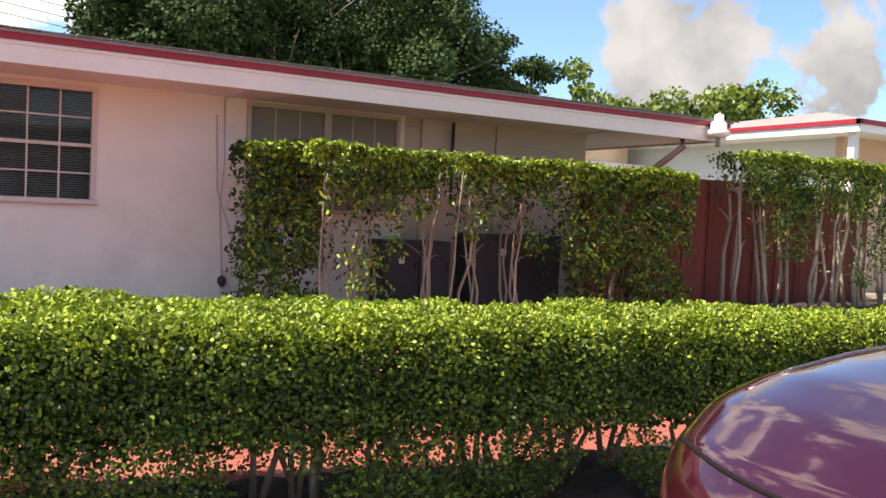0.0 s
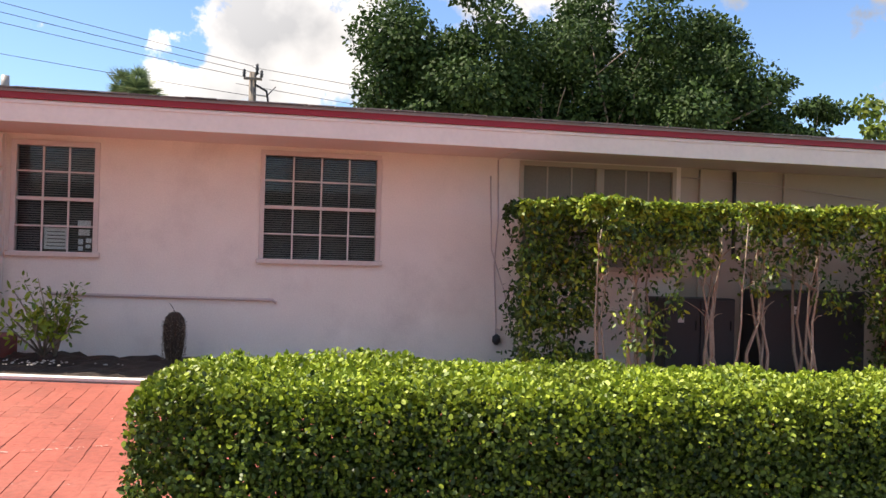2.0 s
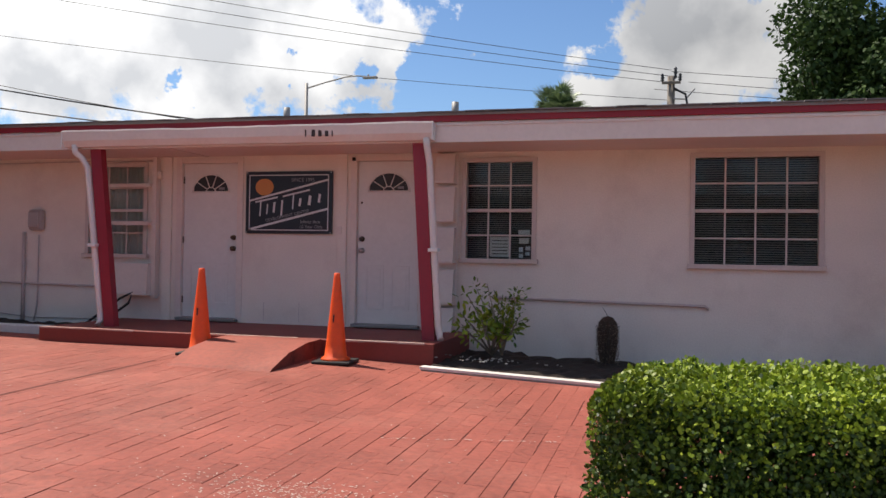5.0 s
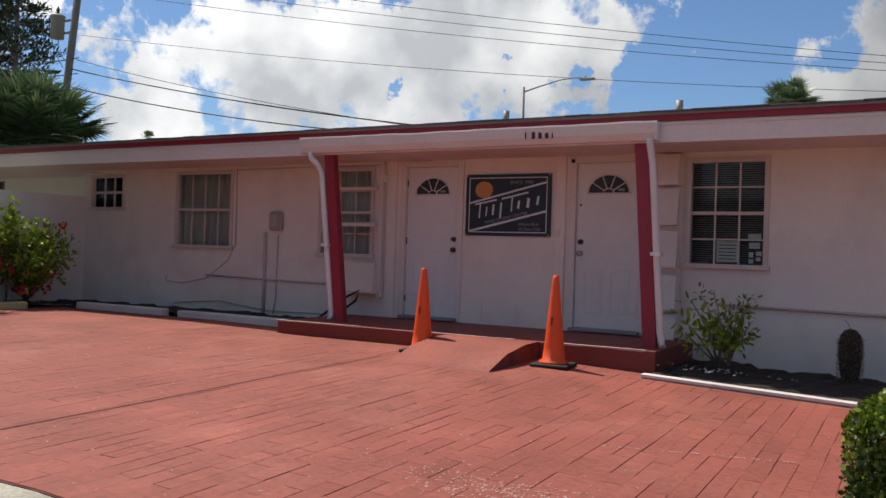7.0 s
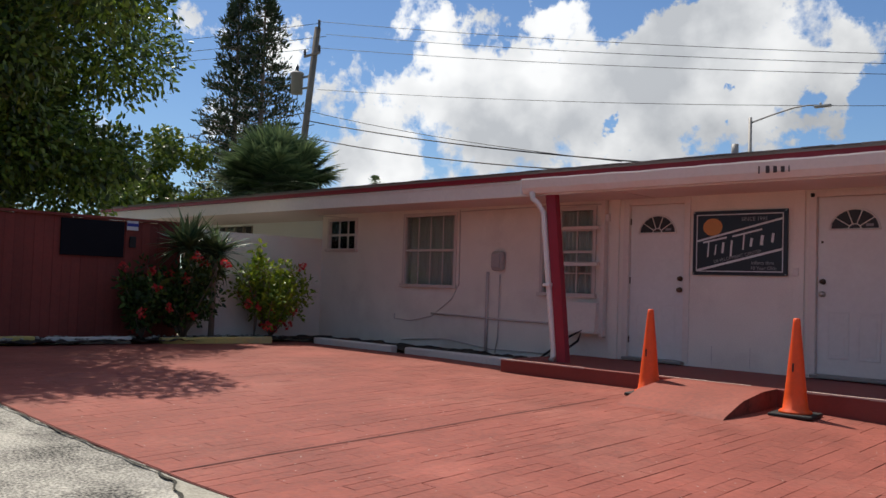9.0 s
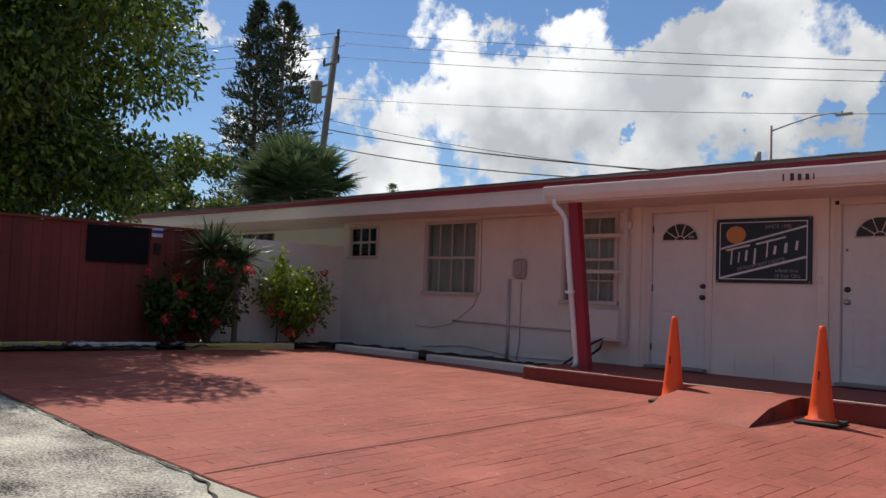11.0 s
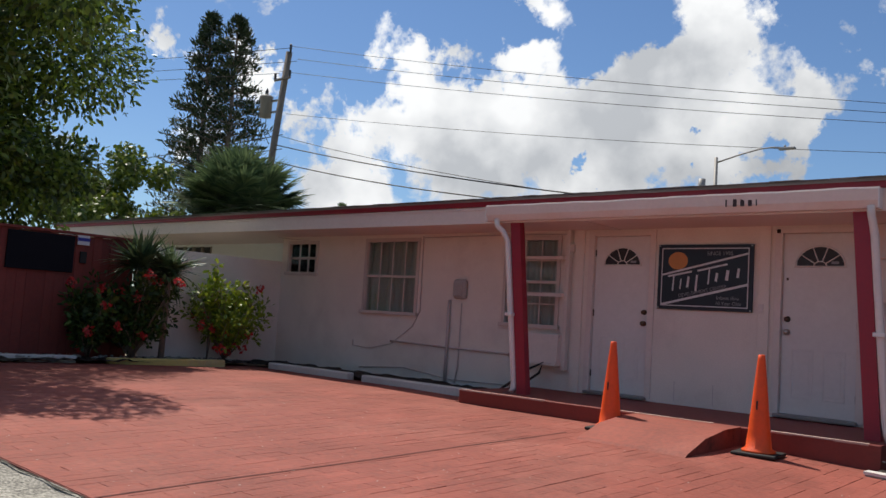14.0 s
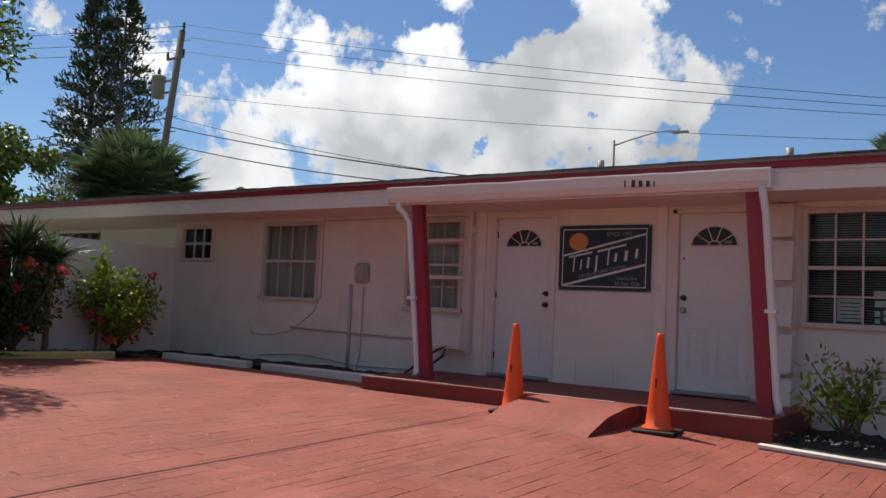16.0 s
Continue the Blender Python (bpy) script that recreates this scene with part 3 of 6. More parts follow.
def door(i, x0, x1, z0, z1, knob_left):
    d = thing(f"door_{i}", "off-white panelled front door with a half-round fanlight", "door", (x0, 0, z0), kind="structure")
    part("leaf", box((x0 + 0.012, 0.035, z0 + 0.02), (x1 - 0.012, 0.08, z1 - 0.012), 0.003), DOOR_PAINT, d)
    for n, lo, hi in (("jamb", (x0 - 0.075, -0.02, z0), (x0 + 0.008, 0.09, z1 + 0.06)), ("jamb", (x1 - 0.008, -0.02, z0), (x1 + 0.075, 0.09, z1 + 0.06)), ("head", (x0 + 0.008, -0.018, z1 - 0.008), (x1 - 0.008, 0.09, z1 + 0.06))):
        part(n, box(lo, hi, 0.004), FASCIA, d)
    part("threshold", box((x0 - 0.02, -0.1, z0 - 0.02), (x1 + 0.02, 0.1, z0 + 0.018), 0.006), GREY_METAL, d)
    w, cx = x1 - x0, (x0 + x1) / 2
    # raised mouldings of the panels
    for px0, px1, pz0, pz1 in ((x0 + 0.13, cx - 0.05, z0 + 0.2, z0 + 0.75), (cx + 0.05, x1 - 0.13, z0 + 0.2, z0 + 0.75)):
        for lo, hi in (((px0, 0.029, pz0), (px1, 0.036, pz0 + 0.018)), ((px0, 0.029, pz1 - 0.018), (px1, 0.036, pz1)), ((px0, 0.029, pz0), (px0 + 0.018, 0.036, pz1)), ((px1 - 0.018, 0.029, pz0), (px1, 0.036, pz1))):
            part("moulding", box(lo, hi, 0.003), DOOR_PAINT, d)
        part("panel", box((px0 + 0.045, 0.03, pz0 + 0.045), (px1 - 0.045, 0.036, pz1 - 0.045), 0.003), DOOR_PAINT, d)
    fz = z0 + 1.69
    light = part("fanlight", prism(fan_outline(cx, fz, 0.262, 0.228), "y", 0.026, 0.034), DARK_PLASTIC, d, "dark half-round fanlight glass")
    bm = bmesh.new()
    add_tube(bm, [(x, 0.024, z) for x, z in fan_outline(cx, fz, 0.268, 0.233)], 0.011, 6)
    add_tube(bm, [(cx - 0.28, 0.024, fz), (cx + 0.28, 0.024, fz)], 0.011, 6)
    add_tube(bm, [(x, 0.022, z) for x, z in fan_outline(cx, fz, 0.07, 0.06, 8)], 0.007, 6)
    for k in range(1, 5):
        a = math.pi * k / 5
        add_tube(bm, [(cx + 0.07 * math.cos(a), 0.022, fz + 0.06 * math.sin(a)), (cx + 0.262 * math.cos(a), 0.022, fz + 0.228 * math.sin(a))], 0.007, 6)
    part("fan_grid", bm, DOOR_PAINT, light)
    part("glass_sticker", box((cx + 0.12, 0.02, fz + 0.03), (cx + 0.2, 0.025, fz + 0.06)), SIGN_GREY, light)
    kx = x0 + 0.075 if knob_left else x1 - 0.075
    for name, zz, r, mat in (("deadbolt", z0 + 1.085, 0.028, BRASS), ("door_knob", z0 + 0.94, 0.034, STEEL if knob_left else BRASS)):
        bm = bmesh.new()
        add_lathe(bm, [(0.034, 0), (0.034, 0.008), (0.014, 0.012), (0.014, 0.03), (r, 0.042), (r * 0.8, 0.06), (0.005, 0.064)], (0, 0, 0), 14)
        bmesh.ops.transform(bm, matrix=Matrix.Translation((kx, 0.034, zz)) @ Matrix.Rotation(radians(90), 4, "X"), verts=bm.verts)
        part(name, bm, mat, d)
    for zz in (z0 + 0.25, z0 + 1.05, z0 + 1.85):
        hx = x1 - 0.01 if knob_left else x0 + 0.01
        part("hinge", box((hx - 0.012, 0.02, zz - 0.045), (hx + 0.012, 0.034, zz + 0.045), 0.003), BRASS, d)
    if knob_left:
        part("door_sensor", box((x0 - 0.05, -0.05, z1 - 0.01), (x0 - 0.01, -0.02, z1 + 0.035), 0.006), BLACK, d)
        part("peep_hole", box((x0 + 0.05, 0.028, z0 + 1.53), (x0 + 0.075, 0.036, z0 + 1.56), 0.004), BRASS, d)


build_shell()
build_roof()
for i, w in enumerate(WINDOWS):
    window(i + 1, *w)
door(1, *DOORS[0], False)
door(2, *DOORS[1], True)


def recess_window():
    w = thing("window_8", "dark wide window under the recessed eave", "window", (-18.9, 0.9, 1.75), kind="structure")
    part("sill", box((-18.96, 0.84, 1.69), (-16.94, 0.96, 1.75)), STUCCO_BEIGE, w)
    for k in range(6):
        x = -18.87 + k * 1.84 / 5
        part("muntin", box((x - 0.025, 0.89, 1.75), (x + 0.025, 0.95, 2.28)), SCREEN, w)
    part("pane", box((-18.9, 1.0, 1.75), (-17.0, 1.01, 2.28)), DARK_PLASTIC, w)


recess_window()

# pilasters and a panel joint on the wall between the doors and behind the hedge
for x0, x1, mat in ((-6.86, -6.72, STUCCO), (-4.33, -4.2, STUCCO)):
    tagged(part("trim_pilaster", box((x0, -0.035, 0.1), (x1, 0.0, SOFFIT_Z), 0.006), mat), "pale pink plaster pilaster strip on the wall", "trim", kind="structure")
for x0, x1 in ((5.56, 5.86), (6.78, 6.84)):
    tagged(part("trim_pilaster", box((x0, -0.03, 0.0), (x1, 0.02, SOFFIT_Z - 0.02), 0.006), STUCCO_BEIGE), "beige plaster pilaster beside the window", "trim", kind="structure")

# ---- the porch ----
PORCH_L, PORCH_R, PORCH_Y, PORCH_Z = -7.46, -2.58, -1.6, 0.15


def build_porch():
    p = thing("porch", "low dark red painted concrete porch step with a worn edge", "porch", (-5, -0.8, 0), kind="structure")
    part("step", box((PORCH_L, PORCH_Y, -0.4), (PORCH_R, 0.0, PORCH_Z - 0.012), 0.008), STEP_RED, p)
    rng = random.Random(3)
    bm = bmesh.new()
    x = PORCH_L + 0.005
    while x < PORCH_R - 0.01:
        x2 = min(x + rng.uniform(0.15, 0.4), PORCH_R - 0.005)
        if rng.random() < 0.7:
            add_box(bm, (x, PORCH_Y - 0.003 - rng.random() * 0.003, PORCH_Z - 0.018 - rng.random() * 0.008), (x2, PORCH_Y + 0.02 + rng.random() * 0.03, PORCH_Z - 0.006))
        x = x2
    part("step_edge", bm, STEP_EDGE, p, "chipped pale edge of the step")
    # a gutter fixed on the eave over the porch, slightly dented
    gut = thing("porch_gutter", "dented white metal gutter over the porch", "gutter", (-5.2, -1.08, 2.4), kind="structure")
    bm = bmesh.new()
    n = 40
    prof = [(-1.034, 2.335), (-1.1, 2.338), (-1.14, 2.41), (-1.155, 2.52), (-1.15, 2.538), (-1.122, 2.54), (-1.12, 2.525), (-1.125, 2.42), (-1.095, 2.36), (-1.034, 2.357)]
    rings = []
    for k in range(n + 1):
        x = -7.56 + 4.8 * k / n
        sag = 0.002 * math.sin(k * 0.55) + 0.002 * math.sin(k * 1.7 + 1) - 0.014 * math.exp(-((k - 15) / 1.6) ** 2)
        rings.append([bm.verts.new((x, y - (0.006 * math.sin(k * 0.9) if y < -1.12 else 0), z + sag * (z > 2.45))) for y, z in prof])
    for a, b in zip(rings, rings[1:]):
        for j in range(len(prof)):
            bm.faces.new((a[j], b[j], b[(j + 1) % len(prof)], a[(j + 1) % len(prof)]))
    bm.faces.new(rings[0]); bm.faces.new(rings[-1][::-1])
    bmesh.ops.recalc_face_normals(bm, faces=bm.faces)
    part("trough", bm, FASCIA, gut)
    for x in (-7.57, -2.765):
        part("end_cap", box((x - 0.008, -1.15, 2.332), (x + 0.008, -1.034, 2.53), 0.003), WHITE, gut)
    for k in range(6):
        part("strap", box((-7.2 + k * 0.85, -1.14, 2.492), (-7.16 + k * 0.85, -1.04, 2.498)), GREY_METAL, gut)
    # the number on the eave, as bars
    for k in range(5):
        x = -4.28 + k * 0.082
        part("number_bar", box((x, -1.152, 2.395), (x + (0.014 if k in (0, 4) else 0.042), -1.143, 2.475), 0.002), NUMERAL, gut)
    # the posts lean to one side
    for xb, xt, side in ((-6.77, -7.18, -1), (-2.75, -2.96, 1)):
        post = thing("porch_post", "crimson painted porch post leaning sideways", "post", (xb, -1.18, PORCH_Z), group="porch posts", kind="structure")
        v = []
        bm = bmesh.new()
        for zz, x, y, h in ((PORCH_Z - 0.012, xb, -1.18, 0.07), (SOFFIT_Z - 0.001, xt, -0.96, 0.075)):
            for dx, dy in ((-1, -1), (1, -1), (1, 1), (-1, 1)):
                v.append(bm.verts.new((x + dx * h, y + dy * 0.05, zz)))
        for f in ((0, 1, 5, 4), (1, 2, 6, 5), (2, 3, 7, 6), (3, 0, 4, 7), (3, 2, 1, 0), (4, 5, 6, 7)):
            bm.faces.new([v[k] for k in f])
        part("shaft", bm, RED_TRIM, post)
        at = lambda z: xb + (xt - xb) * (z - PORCH_Z) / (SOFFIT_Z - PORCH_Z) + side * 0.118
        e = 0.11 if side < 0 else 0.0
        ring = [(at(2.36) + side * e, -1.1, 2.36), (at(2.28) + side * e, -1.1, 2.27), (at(2.2) + side * e * 0.4, -1.08, 2.2), (at(2.08), -1.05, 2.08), (at(1.2), -1.13, 1.2),
                (at(0.3), -1.2, 0.3), (at(0.2) + side * 0.012, -1.215, 0.2), (at(0.15) + side * 0.03, -1.25, 0.15)]
        bm = bmesh.new()
        add_tube(bm, ring, 0.039, 8)
        bmesh.ops.recalc_face_normals(bm, faces=bm.faces)
        part("downspout", bm, FASCIA, post, "white painted downspout")
        part("strap", box((at(1.1) - 0.055, -1.2, 1.1), (at(1.1) + 0.055, -1.08, 1.14), 0.004), WHITE, post)


def build_ramp():
    bm = bmesh.new()
    x0, x1 = -4.96, -3.84
    prof = [(-1.6, 0.14), (-1.95, 0.135), (-2.4, 0.075), (-2.75, land(-4.4, -2.75) + 0.02), (-2.85, land(-4.4, -2.85) - 0.03), (-1.6, -0.2)]
    left = [(x0, y, z) for y, z in prof]
    a = [bm.verts.new(p) for p in left]
    b = [bm.verts.new((x1, y, z)) for y, z in prof]
    n = len(prof)
    for k in range(n):
        bm.faces.new((a[k], b[k], b[(k + 1) % n], a[(k + 1) % n])).smooth = k < 3
    bm.faces.new(a[::-1])
    bmesh.ops.recalc_face_normals(bm, faces=bm.faces)
    # a shallow flare on the left
    part_ = [(-4.96, -1.6, 0.14), (-4.96, -2.75, land(-5, -2.75)), (-5.3, -1.62, land(-5.3, -1.7) - 0.01), (-4.96, -1.6, -0.1)]
    v = [bm.verts.new(p) for p in part_]
    bm.faces.new((v[0], v[2], v[1])); bm.faces.new((v[0], v[3], v[2]))
    r = part("ramp", bm, PAVER)
    # side turned from the sun: its shade is put into the darker colour
    side = bmesh.new()
    side.faces.new([side.verts.new((x1 + 0.001, y, z)) for y, z in prof])
    part("shaded_ramp_side", side, JOINT, r, "ramp side with its shade put into a dark colour")
    tagged(r, "red painted concrete wheelchair ramp up to the porch", "ramp", kind="structure")


build_porch()
build_ramp()


# ---- kerbs and beds ----
def slab_strip(a, b, width, height, base):
    """A bevelled kerb stone from a to b."""
    a, b = Vector((*a, 0)), Vector((*b, 0))
    d = (b - a).normalized()
    bm = bmesh.new()
    add_box(bm, (0, -width / 2, 0), ((b - a).length, width / 2, height + 0.15), 0.018)
    ang = math.atan2(d.y, d.x)
    bmesh.ops.transform(bm, matrix=Matrix.Translation((a.x, a.y, base - 0.15)) @ Matrix.Rotation(ang, 4, "Z"), verts=bm.verts)
    return bm


for a, b, mat, label in (((-12.1, -0.98), (-10.15, -0.97), KERB_WHITE, "chipped white kerb stone"), ((-9.85, -0.97), (-7.6, -0.98), KERB_WHITE, "chipped white kerb stone"),
                         ((-12.35, -1.75), (-12.62, -3.6), KERB_YELLOW, "faded yellow kerb stone"), ((-12.7, -4.05), (-12.85, -5.25), KERB_WHITE, "chipped white kerb stone"),
                         ((-12.86, -5.4), (-13.0, -7.2), KERB_YELLOW, "faded yellow kerb stone")):
    mx, my = (a[0] + b[0]) / 2, (a[1] + b[1]) / 2
    tagged(part("kerb_stone", slab_strip(a, b, 0.14, 0.1, land(mx, my)), mat), label + " lying along the planting bed", "kerb", group="kerb stones")


def planter_kerb():
    k = thing("planter_kerb", "white-topped concrete kerb round the planting bed", "kerb", (0, -1.9, -0.1))
    x0, x1, y = -2.62, 3.2, -1.92
    prof = [(x0, -0.7), (x1, -0.7), (x1, land(x1, y) + 0.015), (x0, land(x0, y) + 0.015)]
    part("kerb_body", prism(prof, "y", y, y + 0.12), CONCRETE, k)
    prof = [(x0 - 0.01, land(x0, y) + 0.015), (x1, land(x1, y) + 0.015), (x1, land(x1, y) + 0.04), (x0 - 0.01, land(x0, y) + 0.04)]
    part("kerb_top", prism(prof, "y", y - 0.012, y + 0.125), KERB_WHITE, k, "white painted kerb top")


def bed(name, label, x0, x1, y0, y1, rise, seed):
    rng = random.Random(seed)
    nx, ny = max(2, int((x1 - x0) / 0.09)), max(2, int((y1 - y0) / 0.09))
    bm = bmesh.new()
    g = [[bm.verts.new((x0 + (x1 - x0) * i / nx, y0 + (y1 - y0) * j / ny, land(x0 + (x1 - x0) * i / nx, y0 + (y1 - y0) * j / ny) + rise + rng.uniform(-0.02, 0.025) + 0.03 * noise.noise((i * 0.3, j * 0.3, seed)))) for j in range(ny + 1)] for i in range(nx + 1)]
    for i in range(nx):
        for j in range(ny):
            bm.faces.new((g[i][j], g[i + 1][j], g[i + 1][j + 1], g[i][j + 1]))
    tagged(part(name, bm, SOIL), label, "soil", kind="structure")


planter_kerb()
bed("planting_bed", "dark mulch bed under the eaves behind the white kerb", PORCH_R + 0.01, 8.4, -1.8, -0.01, 0.015, 1)
bed("planting_bed_2", "dark soil strip along the foot of the wall", -13.2, PORCH_L - 0.01, -0.92, -0.01, 0.04, 2)
bed("planting_bed_3", "dark soil bed with shrubs before the garden wall", -13.3, -12.45, -7.4, -0.9, 0.05, 3)
bed("planting_bed_4", "dark soil under the clipped front hedge", -0.6, 12.0, -7.42, -6.22, 0.0, 5)
bed("planting_bed_5", "dark soil at the foot of the fence", 8.4, 16.0, -1.8, 0.5, 0.04, 6)


# ---- garden wall and fences ----
def garden_wall():
    tagged(part("garden_wall", box((-13.6, -2.75, -0.3), (-13.302, 0.1, 1.87)), STUCCO), "pale pink stucco garden wall beside the house corner", "wall", kind="structure")


def board_fence(name, label, along, x, lo, hi, z0, z1, step, mat, seed):
    """A fence of upright boards, along x or y, its face at x (or y)."""
    f = thing(name, label, "fence", (x, lo, z0) if along == "y" else (lo, x, z0), kind="structure")
    rng = random.Random(seed)
    n = int((hi - lo) / step)
    meshes = []
    for k in range(n):
        a = lo + k * step
        top = z1 + rng.uniform(-0.012, 0.012)
        d = rng.uniform(-0.006, 0.006)
        if along == "y":
            b = box((x - 0.022 + d, a + 0.0008, z0), (x + d, a + step - 0.0008, top), 0.003)
        else:
            b = box((a + 0.0008, x + d, z0), (a + step - 0.0008, x + 0.022 + d, top), 0.003)
        part("board", b, mat, f)
    for zz in (z0 + 0.35, z1 - 0.3):
        if along == "y":
            part("rail", box((x - 0.08, lo, zz), (x - 0.03, hi, zz + 0.09)), mat, f)
        else:
            part("rail", box((lo, x + 0.03, zz), (hi, x + 0.08, zz + 0.09)), mat, f)
    return f


garden_wall()
fl = board_fence("fence_left", "red-brown stained upright board fence by the garden wall", "y", -13.42, -9.6, -2.78, -0.2, 1.93, 0.14, FENCE_RED, 7)
part("fence_cap", box((-13.5, -9.6, 1.93), (-13.36, -2.78, 1.97), 0.005), FENCE_RED, fl)
fr = board_fence("fence_right", "red-brown stained upright board fence and gate", "x", -0.12, 8.3, 15.5, -0.4, 1.8, 0.19, FENCE_RED, 8)
for k in range(9):
    x = 9.3 + k * 0.57
    part("batten", box((x, -0.14, -0.35), (x + 0.035, -0.125, 1.78), 0.003), FENCE_RED, fr)
part("gate_latch", box((10.15, -0.16, 0.72), (10.3, -0.126, 0.75), 0.004), GREY_METAL, fr)
part("post_cap", box((10.3, -0.16, 1.8), (10.55, 0.0, 1.84), 0.01), KERB_WHITE, fr)


def notice_board():
    b = thing("notice_board", "dark blank panel fixed on the red fence", "panel", (-13.4, -4.3, 1.6))
    part("panel", box((-13.4, -4.89, 1.34), (-13.37, -3.9, 1.9), 0.005), material("flat_black_board", (0.012, 0.012, 0.016), 0.95, vary=0.2, specular=0.15), b)
    for y in (-4.82, -3.97):
        part("bracket", box((-13.42, y - 0.02, 1.35), (-13.4, y + 0.02, 1.83)), DARK_PLASTIC, b)

    t = thing("small_sign", "small blue and white sign on a dark bracket at the fence", "sign", (-13.39, -3.76, 1.75))
    part("plate", box((-13.38, -3.86, 1.78), (-13.37, -3.67, 1.95), 0.003), SIGN_WHITE, t)
    part("stripe", box((-13.3695, -3.86, 1.84), (-13.366, -3.67, 1.89)), material("blue_sign_ink", (0.03, 0.04, 0.3), 0.5, vary=0.05), t)
    part("bracket", box((-13.4, -3.8, 1.5), (-13.36, -3.7, 1.68), 0.006), BLACK, t)


notice_board()

# unseen wall added across the road: closes the place and darkens window reflections
tagged(part("backdrop", box((-70, -30.2, -1.0), (70, -30.0, 4.0)), material("dull_backdrop_wall", (0.13, 0.14, 0.1), 0.9, vary=0.3, coarse=0.4)), "plain dull backdrop wall added out of view across the road", "wall", kind="structure")

# ---- hedges and trees ----


def rounded_box_points(n, lo, hi, rng, shell, round_=0.12):
    """Places in the outer shell of a clipped hedge, with the way out of it, skewed by bumps."""
    lo, hi = np.array(lo), np.array(hi)
    size = hi - lo
    areas = np.array([size[1] * size[2], size[1] * size[2], size[0] * size[2], size[0] * size[2] * 0.6, size[0] * size[1] * 1.5])
    face = rng.choice(5, n, p=areas / areas.sum())
    p = lo + rng.random((n, 3)) * size
    out = np.zeros((n, 3))
    depth = np.abs(rng.normal(0, shell, n))
    for k, (ax, sgn) in enumerate(((0, -1), (0, 1), (1, -1), (1, 1), (2, 1))):
        s = face == k
        p[s, ax] = (lo if sgn < 0 else hi)[ax] - sgn * depth[s]
        out[s, ax] = sgn
    # round the upper edges
    for ax in (0, 1):
        for sgn in (-1, 1):
            edge = (lo if sgn < 0 else hi)[ax]
            d = np.clip(1 - np.abs(p[:, ax] - edge) / round_, 0, 1) * np.clip(1 - (hi[2] - p[:, 2]) / round_, 0, 1)
            p[:, ax] -= sgn * d * round_ * 0.35
            p[:, 2] -= d * round_ * 0.35
    bump = np.array([noise.noise(Vector(q) * 2.3) * 0.05 + noise.noise(Vector(q) * 8.0) * 0.05 for q in p])
    p += out * bump[:, None]
    return p, out


def front_hedge():
    rng = np.random.default_rng(11)
    h = thing("hedge", "clipped bright green boxy front hedge with small leaves", "hedge", (3, -6.8, -0.3))
    length, n = 10.2, 260000
    p, out = rounded_box_points(n, (0, -0.46, 0.0), (length, 0.46, 0.98), rng, 0.05)
    low = p[:, 2] < 0.44
    gap = np.array([noise.noise(Vector((q[0] * 2.2, q[1] * 2.2, q[2] * 2.5 + 9))) for q in p])
    keep = ~low | (gap > (0.44 - p[:, 2]) * (0.25 + 0.8 * np.clip((p[:, 0] - 2.4) / 0.8, 0, 1)) - 0.12 * (1 + np.sin(p[:, 0] * 1.1)))
    p, out = p[keep], out[keep]
    n = len(p)
    ways = out * 0.5 + random_ways(n, rng) + np.array((0, 0, 0.35))
    faces = out * 0.9 + random_ways(n, rng) * 0.6 + np.array((0, 0, 0.15))
    turn = Matrix.Rotation(radians(-4.0), 3, "Z")
    R = np.array(turn)
    place = lambda q: q @ R.T + np.array((-0.44, -6.4, -0.395)) - np.stack([q[..., 0] * 0, q[..., 0] * 0, q[..., 0] * 0.015], -1)
    # lime top and shoulders, dark sides: mostly sun and shade put into leaf colour
    sunlit = rng.random(n) < np.clip((p[:, 2] - 0.68) * 3.2, 0.1, 0.95)
    for kind, sel, mat in (("leaves", ~sunlit, HEDGE_SHADE_LEAF), ("sunlit_leaves", sunlit, HEDGE_SUNLIT_LEAF)):
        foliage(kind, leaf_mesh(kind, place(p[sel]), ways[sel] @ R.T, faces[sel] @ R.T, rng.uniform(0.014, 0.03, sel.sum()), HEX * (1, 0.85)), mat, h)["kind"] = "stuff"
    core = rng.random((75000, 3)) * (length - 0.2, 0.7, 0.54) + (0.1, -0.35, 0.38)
    foliage("inner_leaves", leaf_mesh("inner_leaves", place(core), random_ways(75000, rng), random_ways(75000, rng), rng.uniform(0.028, 0.045, 75000)), HEDGE_SHADE_LEAF, h)["kind"] = "stuff"
    # stems
    for k in range(34):
        x = rng.uniform(0.1, length - 0.1)
        y = rng.normal(0, 0.1)
        bm = bmesh.new()
        for j in range(rng.integers(2, 5)):
            tip = (x + rng.normal(0, 0.22), y + rng.normal(0, 0.1), 0.6 + rng.random() * 0.2)
            midp = (x + rng.normal(0, 0.08), y + rng.normal(0, 0.07), 0.28)
            pts = [place(np.array(q)) for q in ((x, y, -0.06), midp, tip)]
            add_tube(bm, [Vector(q) for q in pts], [0.024, 0.016, 0.007], 5)
        part("stem", bm, BARK, h)


front_hedge()


